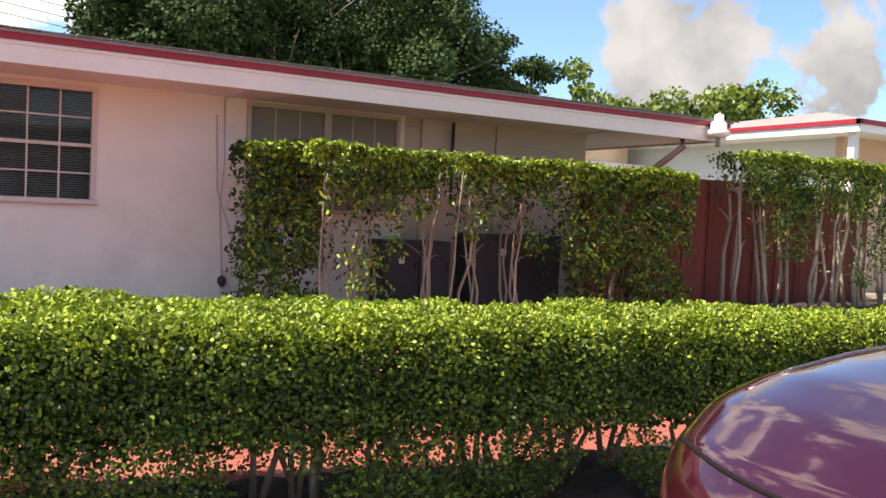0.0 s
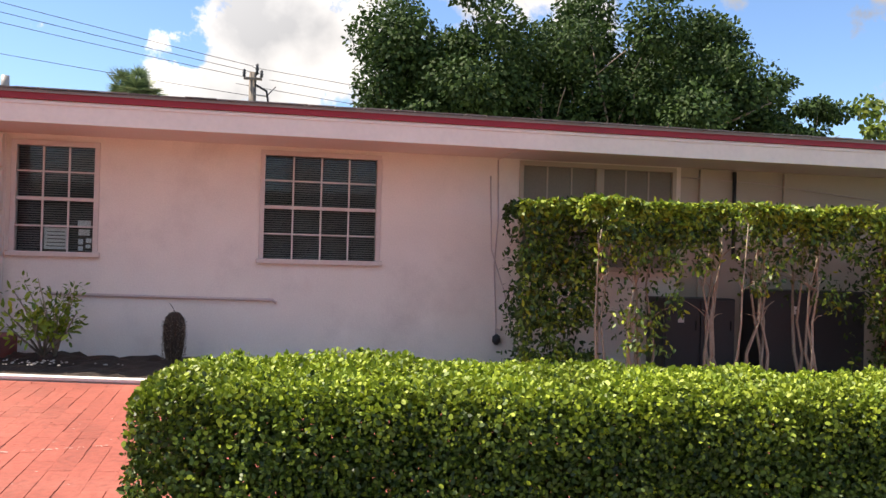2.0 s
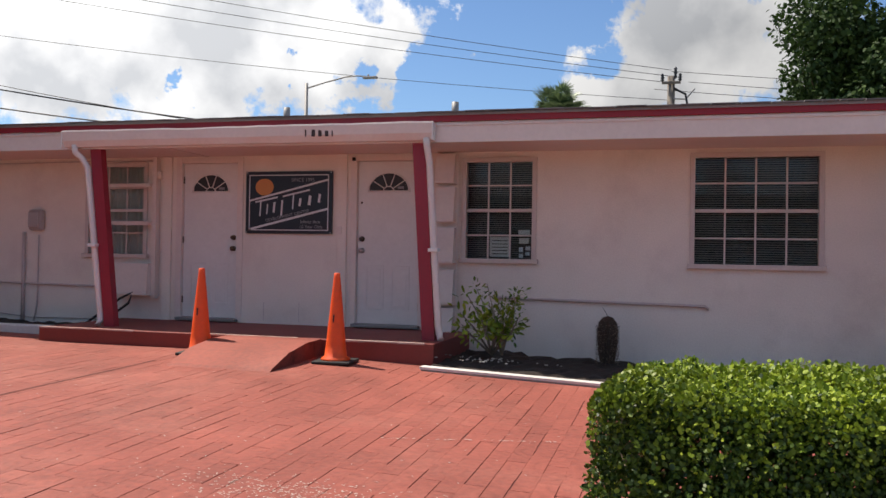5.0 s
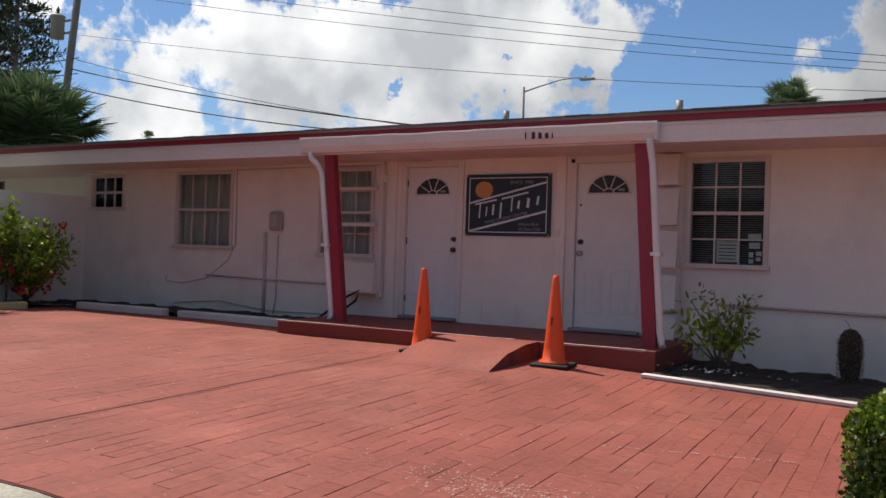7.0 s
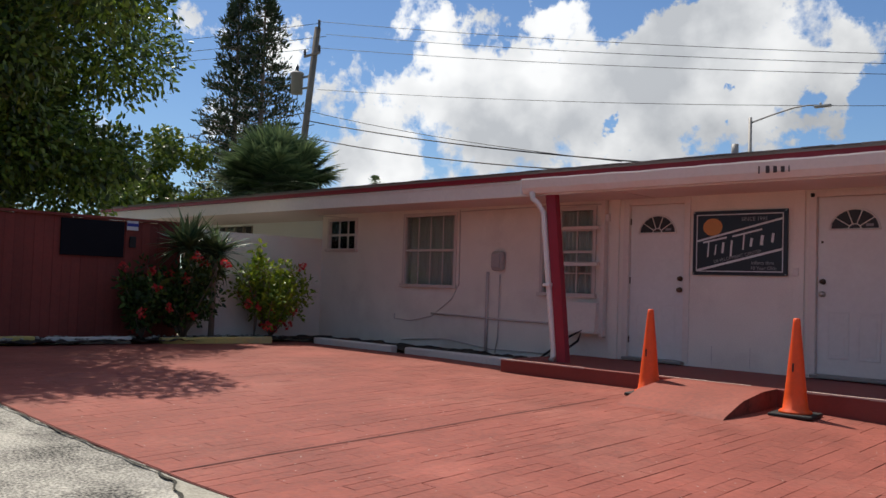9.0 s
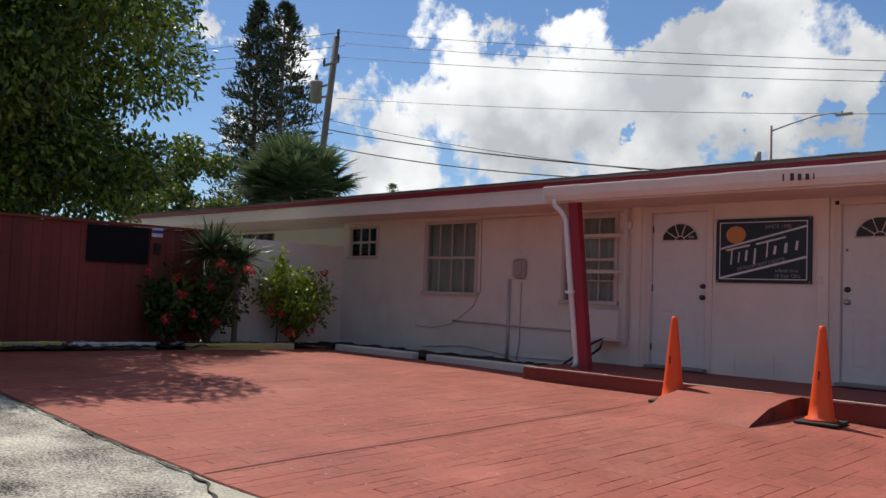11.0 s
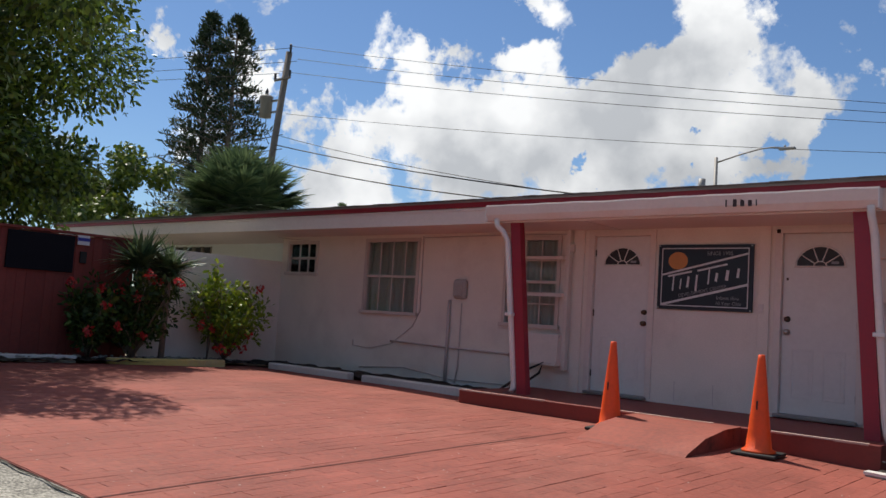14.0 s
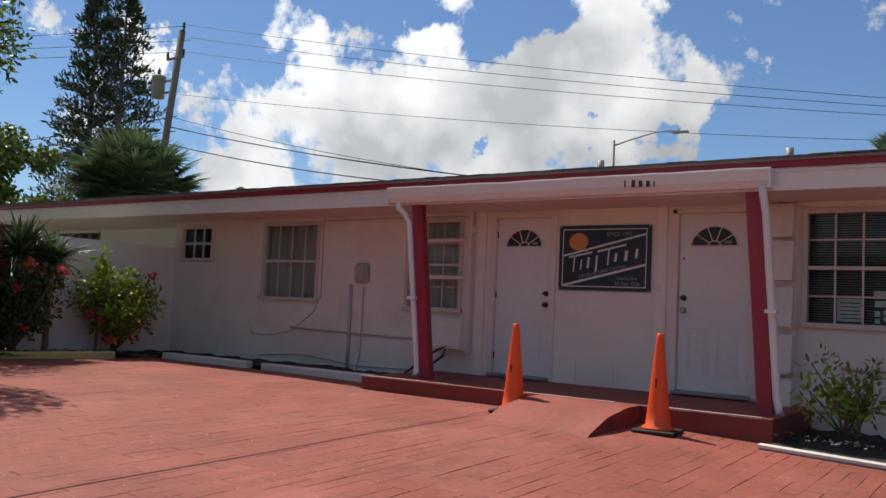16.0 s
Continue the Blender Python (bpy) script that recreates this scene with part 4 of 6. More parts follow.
def branch(bm, a, d, length, radius, level, rng, tips, bend=0.35, up=0.12):
    """A tapered, bending limb that forks; its ends are gathered in tips."""
    pts, rad = [Vector(a)], [radius]
    d = Vector(d).normalized()
    n = 4
    for k in range(n):
        d = (d + Vector((rng.normal(0, bend), rng.normal(0, bend), rng.normal(0, bend) + up)) * 0.4).normalized()
        pts.append(pts[-1] + d * length / n)
        rad.append(radius * (1 - 0.55 * (k + 1) / n))
    add_tube(bm, pts, rad, 6 if level > 1 else 4)
    if level <= 1:
        tips.append(pts[-1])
        tips.append(pts[-2])
    if level <= 0:
        return
    for k in range(3 if level > 1 else 3):
        i = rng.integers(2, n + 1)
        side = Vector((rng.normal(), rng.normal(), rng.normal() * 0.6 + 0.25)).normalized()
        branch(bm, pts[i], d * 0.55 + side * 0.8, length * rng.uniform(0.55, 0.8), rad[i] * 0.75, level - 1, rng, tips, bend, up)


def broad_tree(name, label, at, height, spread, crown_base, leaf, n_leaf, size, seed, flat=0.8, mat_leaf=None, trunk_r=0.2, lobes=44, taper=0.0):
    """A tapered trunk with limbs, and a crown of leaf clumps of uneven size round the limbs' ends."""
    rng = np.random.default_rng(seed)
    t = thing(name, label, "tree", at)
    bm = bmesh.new()
    tips = []
    base = Vector(at)
    fork = base + Vector((rng.normal(0, 0.15), rng.normal(0, 0.15), crown_base))
    add_tube(bm, [base - Vector((0, 0, 0.3)), base + (fork - base) * 0.5 + Vector((rng.normal(0, 0.1), 0, 0)), fork], [trunk_r * 1.3, trunk_r, trunk_r * 0.8], 9)
    for k in range(6):
        a = 2 * math.pi * (k + rng.random() * 0.5) / 6
        branch(bm, fork, (math.cos(a), math.sin(a), rng.uniform(0.5, 1.4)), (height - crown_base) * 0.42, trunk_r * 0.55, 2, rng, tips)
    part("trunk", bm, BARK, t)
    # clumps fill an uneven crown
    ch = height - crown_base * 0.8
    centres, radii = [], []
    for k in range(lobes):
        v = random_ways(1, rng)[0]
        r = rng.uniform(0.45, 0.95)
        narrow = 1 - taper * max(v[2] * r, 0) * 1.6
        c = np.array(base) + (v[0] * spread * r * narrow, v[1] * spread * r * narrow, crown_base * 0.8 + ch * 0.5 + v[2] * ch * 0.5 * r * 0.95)
        centres.append(c); radii.append(spread * rng.uniform(0.13, 0.33))
    for q in tips[::3]:
        centres.append(np.array(q)); radii.append(spread * 0.18)
    centres, radii = np.array(centres), np.array(radii)
    pick = rng.choice(len(centres), n_leaf, p=radii ** 2 / (radii ** 2).sum())
    d = random_ways(n_leaf, rng)
    rr = rng.random(n_leaf) ** 0.33 * rng.uniform(0.85, 1.12, n_leaf)
    p = centres[pick] + d * (radii[pick] * rr)[:, None] * (1, 1, flat)
    out = d + np.array((0, 0, 0.25))
    ways = d * 0.6 + random_ways(n_leaf, rng) * 0.8 + np.array((0, 0, -0.35))
    faces = out * 1.1 + random_ways(n_leaf, rng) * 0.6
    cr = foliage("crown", leaf_mesh("crown", p, ways, faces, rng.uniform(0.6, 1.25, n_leaf) * size, leaf), mat_leaf or TREE_LEAF, t)
    return t


broad_tree("tree", "dense dark green broadleaf tree behind the house", (7.1, 19.0, -0.3), 11.4, 4.8, 3.6, HEX * (1, 0.8), 68000, 0.17, 21, trunk_r=0.3, mat_leaf=BACK_TREE_LEAF)
broad_tree("tree", "dense dark green broadleaf tree behind the house", (13.3, 20.0, -0.3), 12.6, 4.9, 3.6, HEX * (1, 0.8), 80000, 0.17, 22, trunk_r=0.3, mat_leaf=BACK_TREE_LEAF)
broad_tree("tree", "dark broadleaf tree with layered branches behind the house", (18.0, 18.5, -0.3), 9.0, 3.0, 3.2, HEX * (1, 0.8), 22000, 0.17, 23, mat_leaf=BACK_TREE_LEAF, flat=0.45, lobes=16)
broad_tree("tree", "brighter green broadleaf tree behind the house", (23.6, 19.0, -0.3), 8.4, 2.6, 3.0, HEX, 9000, 0.22, 24, flat=0.6, mat_leaf=BRIGHT_TREE_LEAF, lobes=14)
broad_tree("tree", "rounded green broadleaf tree behind the neighbouring roof", (31.5, 19.0, -0.3), 8.8, 4.6, 3.0, HEX, 14000, 0.24, 25, flat=0.6, mat_leaf=BRIGHT_TREE_LEAF, lobes=18)
broad_tree("tree", "big dark leafy shade tree beyond the red fence", (-15.3, -6.7, 0.0), 8.6, 5.0, 1.8, HEX * (1, 0.55), 250000, 0.125, 26, trunk_r=0.25, lobes=50, taper=0.5)
broad_tree("tree", "thin yellow-green tree beyond the red fence", (-30.0, 5.0, 0.0), 6.9, 2.4, 1.6, HEX, 15000, 0.17, 27, mat_leaf=BRIGHT_TREE_LEAF, lobes=14)


def tall_hedge(name, label, x0, x1, y, z_top, stems, zones, seed, stem_r=0.022, stem_at=()):
    """A row of clipped ficus: bare stems below, a leafy band on top; zones: x0, x1, lowest leaf, leaves, how far set back."""
    rng = np.random.default_rng(seed)
    h = thing(name, label, "hedge", ((x0 + x1) / 2, y, land(x0, y)))
    for k in range(stems):
        x = stem_at[k] if stem_at else x0 + 0.15 + (x1 - x0 - 0.3) * (k + rng.uniform(0.2, 0.8)) / stems
        bm = bmesh.new()
        g = land(x, y) + 0.02
        for j in range(rng.integers(2, 4)):
            xx, yy = x + rng.normal(0, 0.05), y + rng.normal(0, 0.08)
            pts = [Vector((xx, yy, g))]
            for q in range(5):
                pts.append(pts[-1] + Vector((rng.normal(0, 0.05), rng.normal(0, 0.05), (z_top - 0.2 - g) / 5)))
            r = stem_r * rng.uniform(0.7, 1.3)
            add_tube(bm, pts, [r * (1 - 0.13 * i) for i in range(6)], 6)
            for q in range(4):
                i = rng.integers(2, 6)
                a = pts[i]
                b = a + Vector((rng.normal(0, 0.16), rng.normal(0, 0.12), rng.uniform(0.08, 0.25)))
                add_tube(bm, [a, (a + b) / 2 + Vector((0, 0, 0.03)), b], [r * 0.4, r * 0.3, r * 0.18], 4)
        part("stem", bm, PALE_BARK, h)
    P, O = [], []
    for a, b, low, n, back in zones:
        lo, hi = np.array((a, y + back - 0.42, low)), np.array((b, y + back + 0.4, z_top))
        p = lo + rng.random((n, 3)) * (hi - lo)
        s = rng.random(n) < 0.5
        p[s, 1] = y + back - 0.42 + np.abs(rng.normal(0, 0.07, s.sum()))
        u = rng.random(n) < 0.3
        p[u, 2] = z_top - np.abs(rng.normal(0, 0.06, u.sum()))
        gap = np.array([noise.noise(Vector(q) * 2.6 + Vector((seed, 0, 0))) + 0.6 * noise.noise(Vector(q) * 6.0) for q in p])
        frac = (p[:, 2] - low) / (z_top - low)
        keep = gap > (0.22 - 0.75 * frac if back == 0 else -0.1 - 0.3 * frac)
        p = p[keep]
        p[:, 2] += 0.02 * np.sin(p[:, 0] * 4 + seed) * frac[keep]
        P.append(p)
    p = np.vstack(P)
    n = len(p)
    out = np.zeros((n, 3)); out[:, 1] = -0.5; out[:, 2] = 0.4
    # lighter top and front, darker set-back leaves: sun and eave shade put into colour
    sunlit = rng.random(n) < np.clip((p[:, 2] - z_top + 0.5) * 2.2, 0.36, 0.9)
    sunlit &= p[:, 1] < y + 0.15
    for kind, sel, mat in (("leaves", ~sunlit, FICUS_SHADE_LEAF), ("sunlit_leaves", sunlit, FICUS_SUNLIT_LEAF)):
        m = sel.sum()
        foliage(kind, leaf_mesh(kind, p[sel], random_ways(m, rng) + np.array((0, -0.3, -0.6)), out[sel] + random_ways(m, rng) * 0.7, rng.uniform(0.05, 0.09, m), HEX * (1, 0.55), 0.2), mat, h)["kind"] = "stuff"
    return h


tall_hedge("tall_hedge", "tall clipped ficus hedge with bare pale stems against the wall", 2.7, 9.1, -1.32, 1.75, 12,
           [(2.78, 3.7, -0.45, 12000, 0.5), (3.35, 9.05, 1.36, 15000, 0), (3.5, 4.9, 1.0, 4200, 0), (3.7, 4.5, 0.1, 2800, 0), (5.3, 5.85, 0.75, 1500, 0),
            (5.95, 6.65, 0.55, 2600, 0), (7.0, 9.05, -0.1, 19000, 0.02)], 31, 0.019, (3.73, 4.05, 4.27, 4.95, 5.12, 5.55, 5.7, 6.15, 6.32, 7.5, 7.8, 8.4))
tall_hedge("tall_hedge", "tall ficus hedge with thick pale trunks before the red fence", 10.45, 15.5, -1.0, 2.2, 9,
           [(10.4, 15.6, 1.35, 17000, 0), (11.1, 12.3, 0.55, 5000, 0), (13.2, 15.6, 0.1, 8000, 0)], 32, 0.04)


def conifer(at, height, radius, base):
    rng = np.random.default_rng(41)
    t = thing("conifer", "tall dark twin-topped conifer in the distance", "tree", at)
    bm = bmesh.new()
    P, W = [], []
    for dx, dy, h, rr in ((-1.05, -0.25, height, radius * 0.78), (1.0, 0.25, height * 0.975, radius * 0.85)):
        root = Vector(at) + Vector((dx, dy, 0))
        add_tube(bm, [root - Vector((dx, dy, 0.3)) * 0.8, root + Vector((0, 0, h * 0.5)), root + Vector((0, 0, h))], [0.3, 0.18, 0.03], 7)
        tiers = 44
        for k in range(tiers):
            f = k / tiers
            z = base + (h - base) * f
            length = rr * (1 - f) ** 0.75 * rng.uniform(0.75, 1.1) + 0.15
            for j in range(9):
                a = rng.random() * 2 * math.pi
                d = np.array((math.cos(a), math.sin(a), rng.uniform(-0.15, 0.45)))
                tip = np.array(root) + (0, 0, z) + d * length
                add_tube(bm, [root + Vector((0, 0, z)), Vector(tip)], [0.035, 0.012], 3, cap=False)
                for s in np.linspace(0.35, 1.0, 7):
                    q = np.array(root) + (0, 0, z) + d * length * s
                    for _ in range(3):
                        P.append(q + rng.normal(0, 0.07, 3)); W.append(d * 0.5 + rng.normal(0, 0.5, 3) + (0, 0, 0.6))
    part("trunk", bm, BARK, t)
    P, W = np.array(P), np.array(W)
    foliage("crown", leaf_mesh("crown", P, W, random_ways(len(P), rng), rng.uniform(0.24, 0.44, len(P)), DIAMOND * (1, 0.5)), PINE_LEAF, t)


conifer((-44.5, 18.5, -0.2), 18.9, 4.5, 2.5)


def fan_palm(at, trunk_h, radius, seed, label, fronds=46):
    rng = np.random.default_rng(seed)
    t = thing("palm", label, "palm tree", at)
    top = Vector(at) + Vector((0, 0, trunk_h))
    part("trunk", tube([Vector(at) - Vector((0, 0, 0.2)), Vector(at) + Vector((0.05, 0, trunk_h * 0.5)), top], [0.2, 0.17, 0.16], 10), BARK, t)
    P, W, F, S = [], [], [], []
    bm = bmesh.new()
    for k in range(fronds):
        a = rng.random() * 2 * math.pi
        el = rng.uniform(-0.35, 1.5)
        d = np.array((math.cos(a) * math.cos(el), math.sin(a) * math.cos(el), math.sin(el)))
        hub = np.array(top) + d * radius * rng.uniform(0.35, 0.7)
        add_tube(bm, [top, Vector(hub)], [0.02, 0.012], 4, cap=False)
        side = np.cross(d, (0, 0, 1)); side /= np.linalg.norm(side) + 1e-6
        up = np.cross(side, d)
        for j in range(26):
            b = radians(-115 + 230 * j / 25)
            w = d * math.cos(b) + side * math.sin(b) + up * 0.12 + np.array((0, 0, -0.1))
            P.append(hub); W.append(w); F.append(up + rng.normal(0, 0.2, 3)); S.append(radius * rng.uniform(0.26, 0.36))
    part("stalk_crown", bm, PALM_LEAF, t)
    foliage("crown", leaf_mesh("crown", P, W, F, S, BLADE, 0.22), PALM_LEAF, t)


fan_palm((-31.9, 12.0, -0.2), 4.9, 3.55, 42, "bushy fan palm rising behind the house", 210)
fan_palm((-4.0, 18.0, -0.2), 5.9, 1.3, 43, "small fan palm top above the roof line", 60)
fan_palm((-54.8, 38.0, -0.2), 9.7, 0.9, 45, "far fan palm top above the roof line", 24)


# ---- poles and wires ----
def utility_pole(at, top, arm, with_can):
    p = thing("utility_pole", "weathered wooden utility pole with a short cross arm and insulators", "pole", at, group="utility poles")
    a, b = Vector(at), Vector(top)
    d = (b - a)
    part("shaft", tube([a, a + d * 0.5, b], [0.2, 0.17, 0.15], 10), WOOD_POLE, p)
    f = lambda s: a + d * s
    z_arm = 1 - 1.35 / d.length if with_can else 1 - 0.28 / d.length
    part("cross_arm", box(f(z_arm) + Vector((-arm, -0.2, -0.05)), f(z_arm) + Vector((arm, -0.1, 0.05)), 0.01), WOOD_POLE, p)
    for dx in (-arm, arm):
        bm = bmesh.new()
        add_lathe(bm, [(0.03, 0), (0.08, 0.05), (0.045, 0.1), (0.085, 0.16), (0.045, 0.2), (0.07, 0.26), (0.02, 0.32)], f(z_arm) + Vector((dx * 0.94, -0.15, 0.05)), 10)
        part("insulator", bm, DARK_PLASTIC, p)
    bm = bmesh.new()
    add_lathe(bm, [(0.03, 0), (0.07, 0.06), (0.045, 0.14), (0.08, 0.24), (0.05, 0.32), (0.07, 0.4), (0.02, 0.46)], b + Vector((0.16, -0.05, -0.1)), 10)
    part("top_insulator", bm, DARK_PLASTIC, p)
    if with_can:
        c = f(0.765) + Vector((-0.72, -0.25, 0))
        bm = bmesh.new()
        add_lathe(bm, [(0.05, 0), (0.29, 0.04), (0.3, 0.98), (0.33, 1.0), (0.33, 1.06), (0.25, 1.12), (0.08, 1.15)], c, 18)
        part("transformer", bm, GREY_METAL, p, "grey transformer can")
        bm = bmesh.new()
        add_lathe(bm, [(0.05, 1.14), (0.09, 1.2), (0.05, 1.26), (0.09, 1.32), (0.04, 1.42), (0.02, 1.5)], c, 10)
        part("bushing", bm, DARK_PLASTIC, p)
        for dz in (0.25, 0.8):
            part("can_bracket", box(c + Vector((0.2, 0.1, dz)), c + Vector((0.75, 0.2, dz + 0.08))), GREY_METAL, p)
        part("drop_lead", tube([c + Vector((0, 0, 1.45)), c + Vector((-0.45, -0.1, 0.7)), c + Vector((-0.2, 0, -0.5)), c + Vector((0.35, 0.1, -1.3))], 0.018, 5), CABLE, p)
        part("drop_lead", tube([c + Vector((0.1, 0, 0.1)), c + Vector((0.05, 0, -0.5)), c + Vector((0.5, 0.1, -1.0))], 0.018, 5), CABLE, p)
    else:
        for k, dz in enumerate((-0.9, -1.5)):
            part("side_bracket", tube([b + Vector((0, -0.1, dz)), b + Vector((0.55, -0.12, dz - 0.05)), b + Vector((0.9 + k * 0.3, -0.12, dz + (0.35 if k == 0 else -0.2)))], 0.03, 6), GREY_METAL, p)
        part("drop_lead", tube([b + Vector((0.1, -0.1, -0.5)), b + Vector((0.55, -0.15, -0.75)), b + Vector((0.62, -0.15, -1.15)), b + Vector((0.5, -0.15, -1.5))], 0.05, 6), CABLE, p)


POLE_A, POLE_B = (-33.4, 15.0, 13.35), (-0.47, 25.0, 8.35)
utility_pole((-35.3, 15.0, -0.2), POLE_A, 0.6, True)
utility_pole((-0.5, 25.0, -0.2), POLE_B, 0.36, False)


def wire(label, a, b, sag, r):
    a, b = Vector(a), Vector(b)
    n = 16
    pts = [a.lerp(b, k / n) - Vector((0, 0, sag * 4 * (k / n) * (1 - k / n))) for k in range(n + 1)]
    tagged(part("overhead_wire", tube(pts, r, 5), CABLE), label, "wire", group="overhead wires")


for dz, dx in ((0.0, 0.0), (-0.75, 0.65), (-1.15, -0.65)):
    wire("thin black overhead wire between the poles", (POLE_A[0] + dx, POLE_A[1], POLE_A[2] + dz + 0.3), (POLE_B[0] + dx * 0.5, POLE_B[1], POLE_B[2] + dz * 0.4 + 0.25), 0.35, 0.012)
    wire("thin black overhead wire running on from the pole", (POLE_A[0] + dx, POLE_A[1], POLE_A[2] + dz + 0.2), (-95, 8.0, 20 + dz), 0.6, 0.014)
    wire("thin black overhead wire running on from the pole", (POLE_B[0] + dx, POLE_B[1], POLE_B[2] + dz * 0.6 + 0.2), (40, 38.0, 8.6 + dz), 0.5, 0.012)
wire("thin black overhead wire between the poles", (-33.3, 15.0, 10.3), (-0.5, 25.0, 7.4), 0.4, 0.011)
for x0, z0, end, r in ((-33.6, 8.77, (-14.8, 14.6, 5.3), 0.026), (-33.55, 7.95, (-18.1, 14.6, 5.3), 0.026), (-33.3, 9.17, (-15.9, 14.6, 5.42), 0.014)):
    wire("black service cable sloping down behind the roof", (x0, 14.8, z0), end, 0.2, r)
for z0, z1 in ((8.6, 10.0), (7.9, 9.0), (9.3, 9.8)):
    wire("black overhead cable running off behind the trees", (-33.4, 15.0, z0), (-70, 14.0, z1), 0.5, 0.022)


def street_lamp():
    s = thing("street_lamp", "slim grey street lamp with a long curved arm", "lamp", (-11.64, 15.0, -0.2))
    part("pole", tube([(-11.64, 15, -0.2), (-11.64, 15, 6.5)], [0.08, 0.055], 10), GREY_METAL, s)
    part("arm", tube([(-11.64, 15, 6.33), (-11.0, 15, 6.5), (-10.3, 15, 6.65), (-9.9, 15, 6.67), (-9.6, 15, 6.63)], [0.026, 0.026, 0.024, 0.022, 0.022], 8), GREY_METAL, s)
    part("lamp_head", box((-9.72, 14.92, 6.56), (-9.25, 15.08, 6.63), 0.02), GREY_METAL, s)
    part("photocell", tube([(-9.55, 15, 6.62), (-9.55, 15, 6.7)], 0.03, 8), GREY_METAL, s)


street_lamp()
for x in (-5.79, -3.2):
    v = thing("roof_vent", "short grey vent pipe standing on the shingle roof", "vent", (x, 1.5, 3.05))
    part("pipe", tube([(x, 1.5, 2.98), (x, 1.5, 3.23)], 0.05, 10), GREY_METAL, v)
    part("flashing", tube([(x, 1.5, 2.99), (x, 1.5, 3.07)], [0.11, 0.06], 10), GREY_METAL, v)


# ---- the neighbouring house ----
def neighbour():
    n = thing("neighbour_house", "white neighbouring house with grey hip roof and red-edged eaves", "house", (20, 6, -0.3))
    part("wall", wall_mesh(17.7, 30.0, -0.4, 3.2, 2.2, 2.4, [(19.5, 21.5, 1.0, 2.4)]), material("pale_orange_wall", (0.62, 0.42, 0.3), 0.85, vary=0.05), n, "pale orange wall")
    part("side_wall", box((17.9, 2.4, -0.4), (18.1, 14.0, 3.2)), STUCCO_WHITE, n)
    part("corner_post", box((16.95, 1.4, -0.4), (17.12, 1.57, 3.22), 0.01), WHITE, n)
    e = 3.25
    a, b, c, d = (16.8, 1.2), (31.0, 1.2), (31.0, 15.0), (16.8, 15.0)
    bm = bmesh.new()
    base = [bm.verts.new((x, y, e + 0.2)) for x, y in (a, b, c, d)]
    r1, r2 = bm.verts.new((25.5, 8.5, e + 1.75)), bm.verts.new((28.0, 8.5, e + 1.75))
    for f in ((base[0], base[1], r2, r1), (base[1], base[2], r2), (base[2], base[3], r1, r2), (base[3], base[0], r1), base[::-1]):
        bm.faces.new(f)
    part("roof", bm, SHINGLE, n, "grey shingled hip roof")
    part("soffit", box((16.85, 1.25, e - 0.05), (30.9, 14.9, e - 0.02)), STUCCO_WHITE, n)
    for lo, hi in (((16.78, 1.18, e - 0.07), (31.0, 1.24, e + 0.1)), ((16.76, 1.2, e - 0.07), (16.82, 15.0, e + 0.1))):
        part("fascia", box(lo, hi), WHITE, n)
    for lo, hi in (((16.72, 1.14, e + 0.1), (31.0, 1.24, e + 0.2)), ((16.72, 1.14, e + 0.1), (16.82, 15.0, e + 0.2))):
        part("edge_trim", box(lo, hi), RED_TRIM, n)
    w = thing("garden_shed", "low white outbuilding with a flat eave behind the fence", "outbuilding", (14, 10, -0.3))
    part("wall", box((11.0, 9.0, -0.4), (17.4, 12.0, 2.55)), STUCCO_WHITE, w)
    part("eave", box((10.7, 8.5, 2.55), (17.5, 12.2, 2.68)), WHITE, w)
    part("gable", prism([(12.2, 2.68), (17.2, 2.68), (17.2, 3.4), (15.6, 3.3)], "y", 8.9, 9.1), material("tan_gable_boards", (0.6, 0.44, 0.28), 0.8), w)
    part("roof", prism([(11.8, 2.7), (17.4, 3.5), (17.4, 3.58), (11.6, 2.78)], "y", 8.8, 12.0), SHINGLE, w)


neighbour()


# ---- things on and before the house ----
def text_curve(words, size):
    cu = bpy.data.curves.new("lettering", "FONT")
    cu.body, cu.size, cu.extrude = words, size, 0.0008
    tmp = bpy.data.objects.new("lettering", cu)
    scene.collection.objects.link(tmp)
    me = bpy.data.meshes.new_from_object(tmp.evaluated_get(bpy.context.evaluated_depsgraph_get()))
    bpy.data.objects.remove(tmp)
    bpy.data.curves.remove(cu)
    return me


def text_width(words, size):
    me = text_curve(words, size)
    xs = [v.co.x for v in me.vertices]
    bpy.data.meshes.remove(me)
    return max(xs)


def text_mesh(words, size, at, mat, parent, slant=0.0):
    """A line of lettering, each word a part of its own."""
    done = ""
    for word in words.split(" "):
        dx = text_width(done + "i", size) - text_width("i", size) if done else 0.0
        me = text_curve(word, size)
        me.transform(Matrix.Translation(at) @ Matrix.Rotation(slant, 4, "Y") @ Matrix.Rotation(radians(90), 4, "X") @ Matrix.Translation((dx, 0, 0)))
        me.materials.clear()
        me.materials.append(mat)
        ob = new("lettering", me)
        ob.parent = parent
        ob.matrix_parent_inverse = parent.matrix_world.inverted()
        done += word + " "


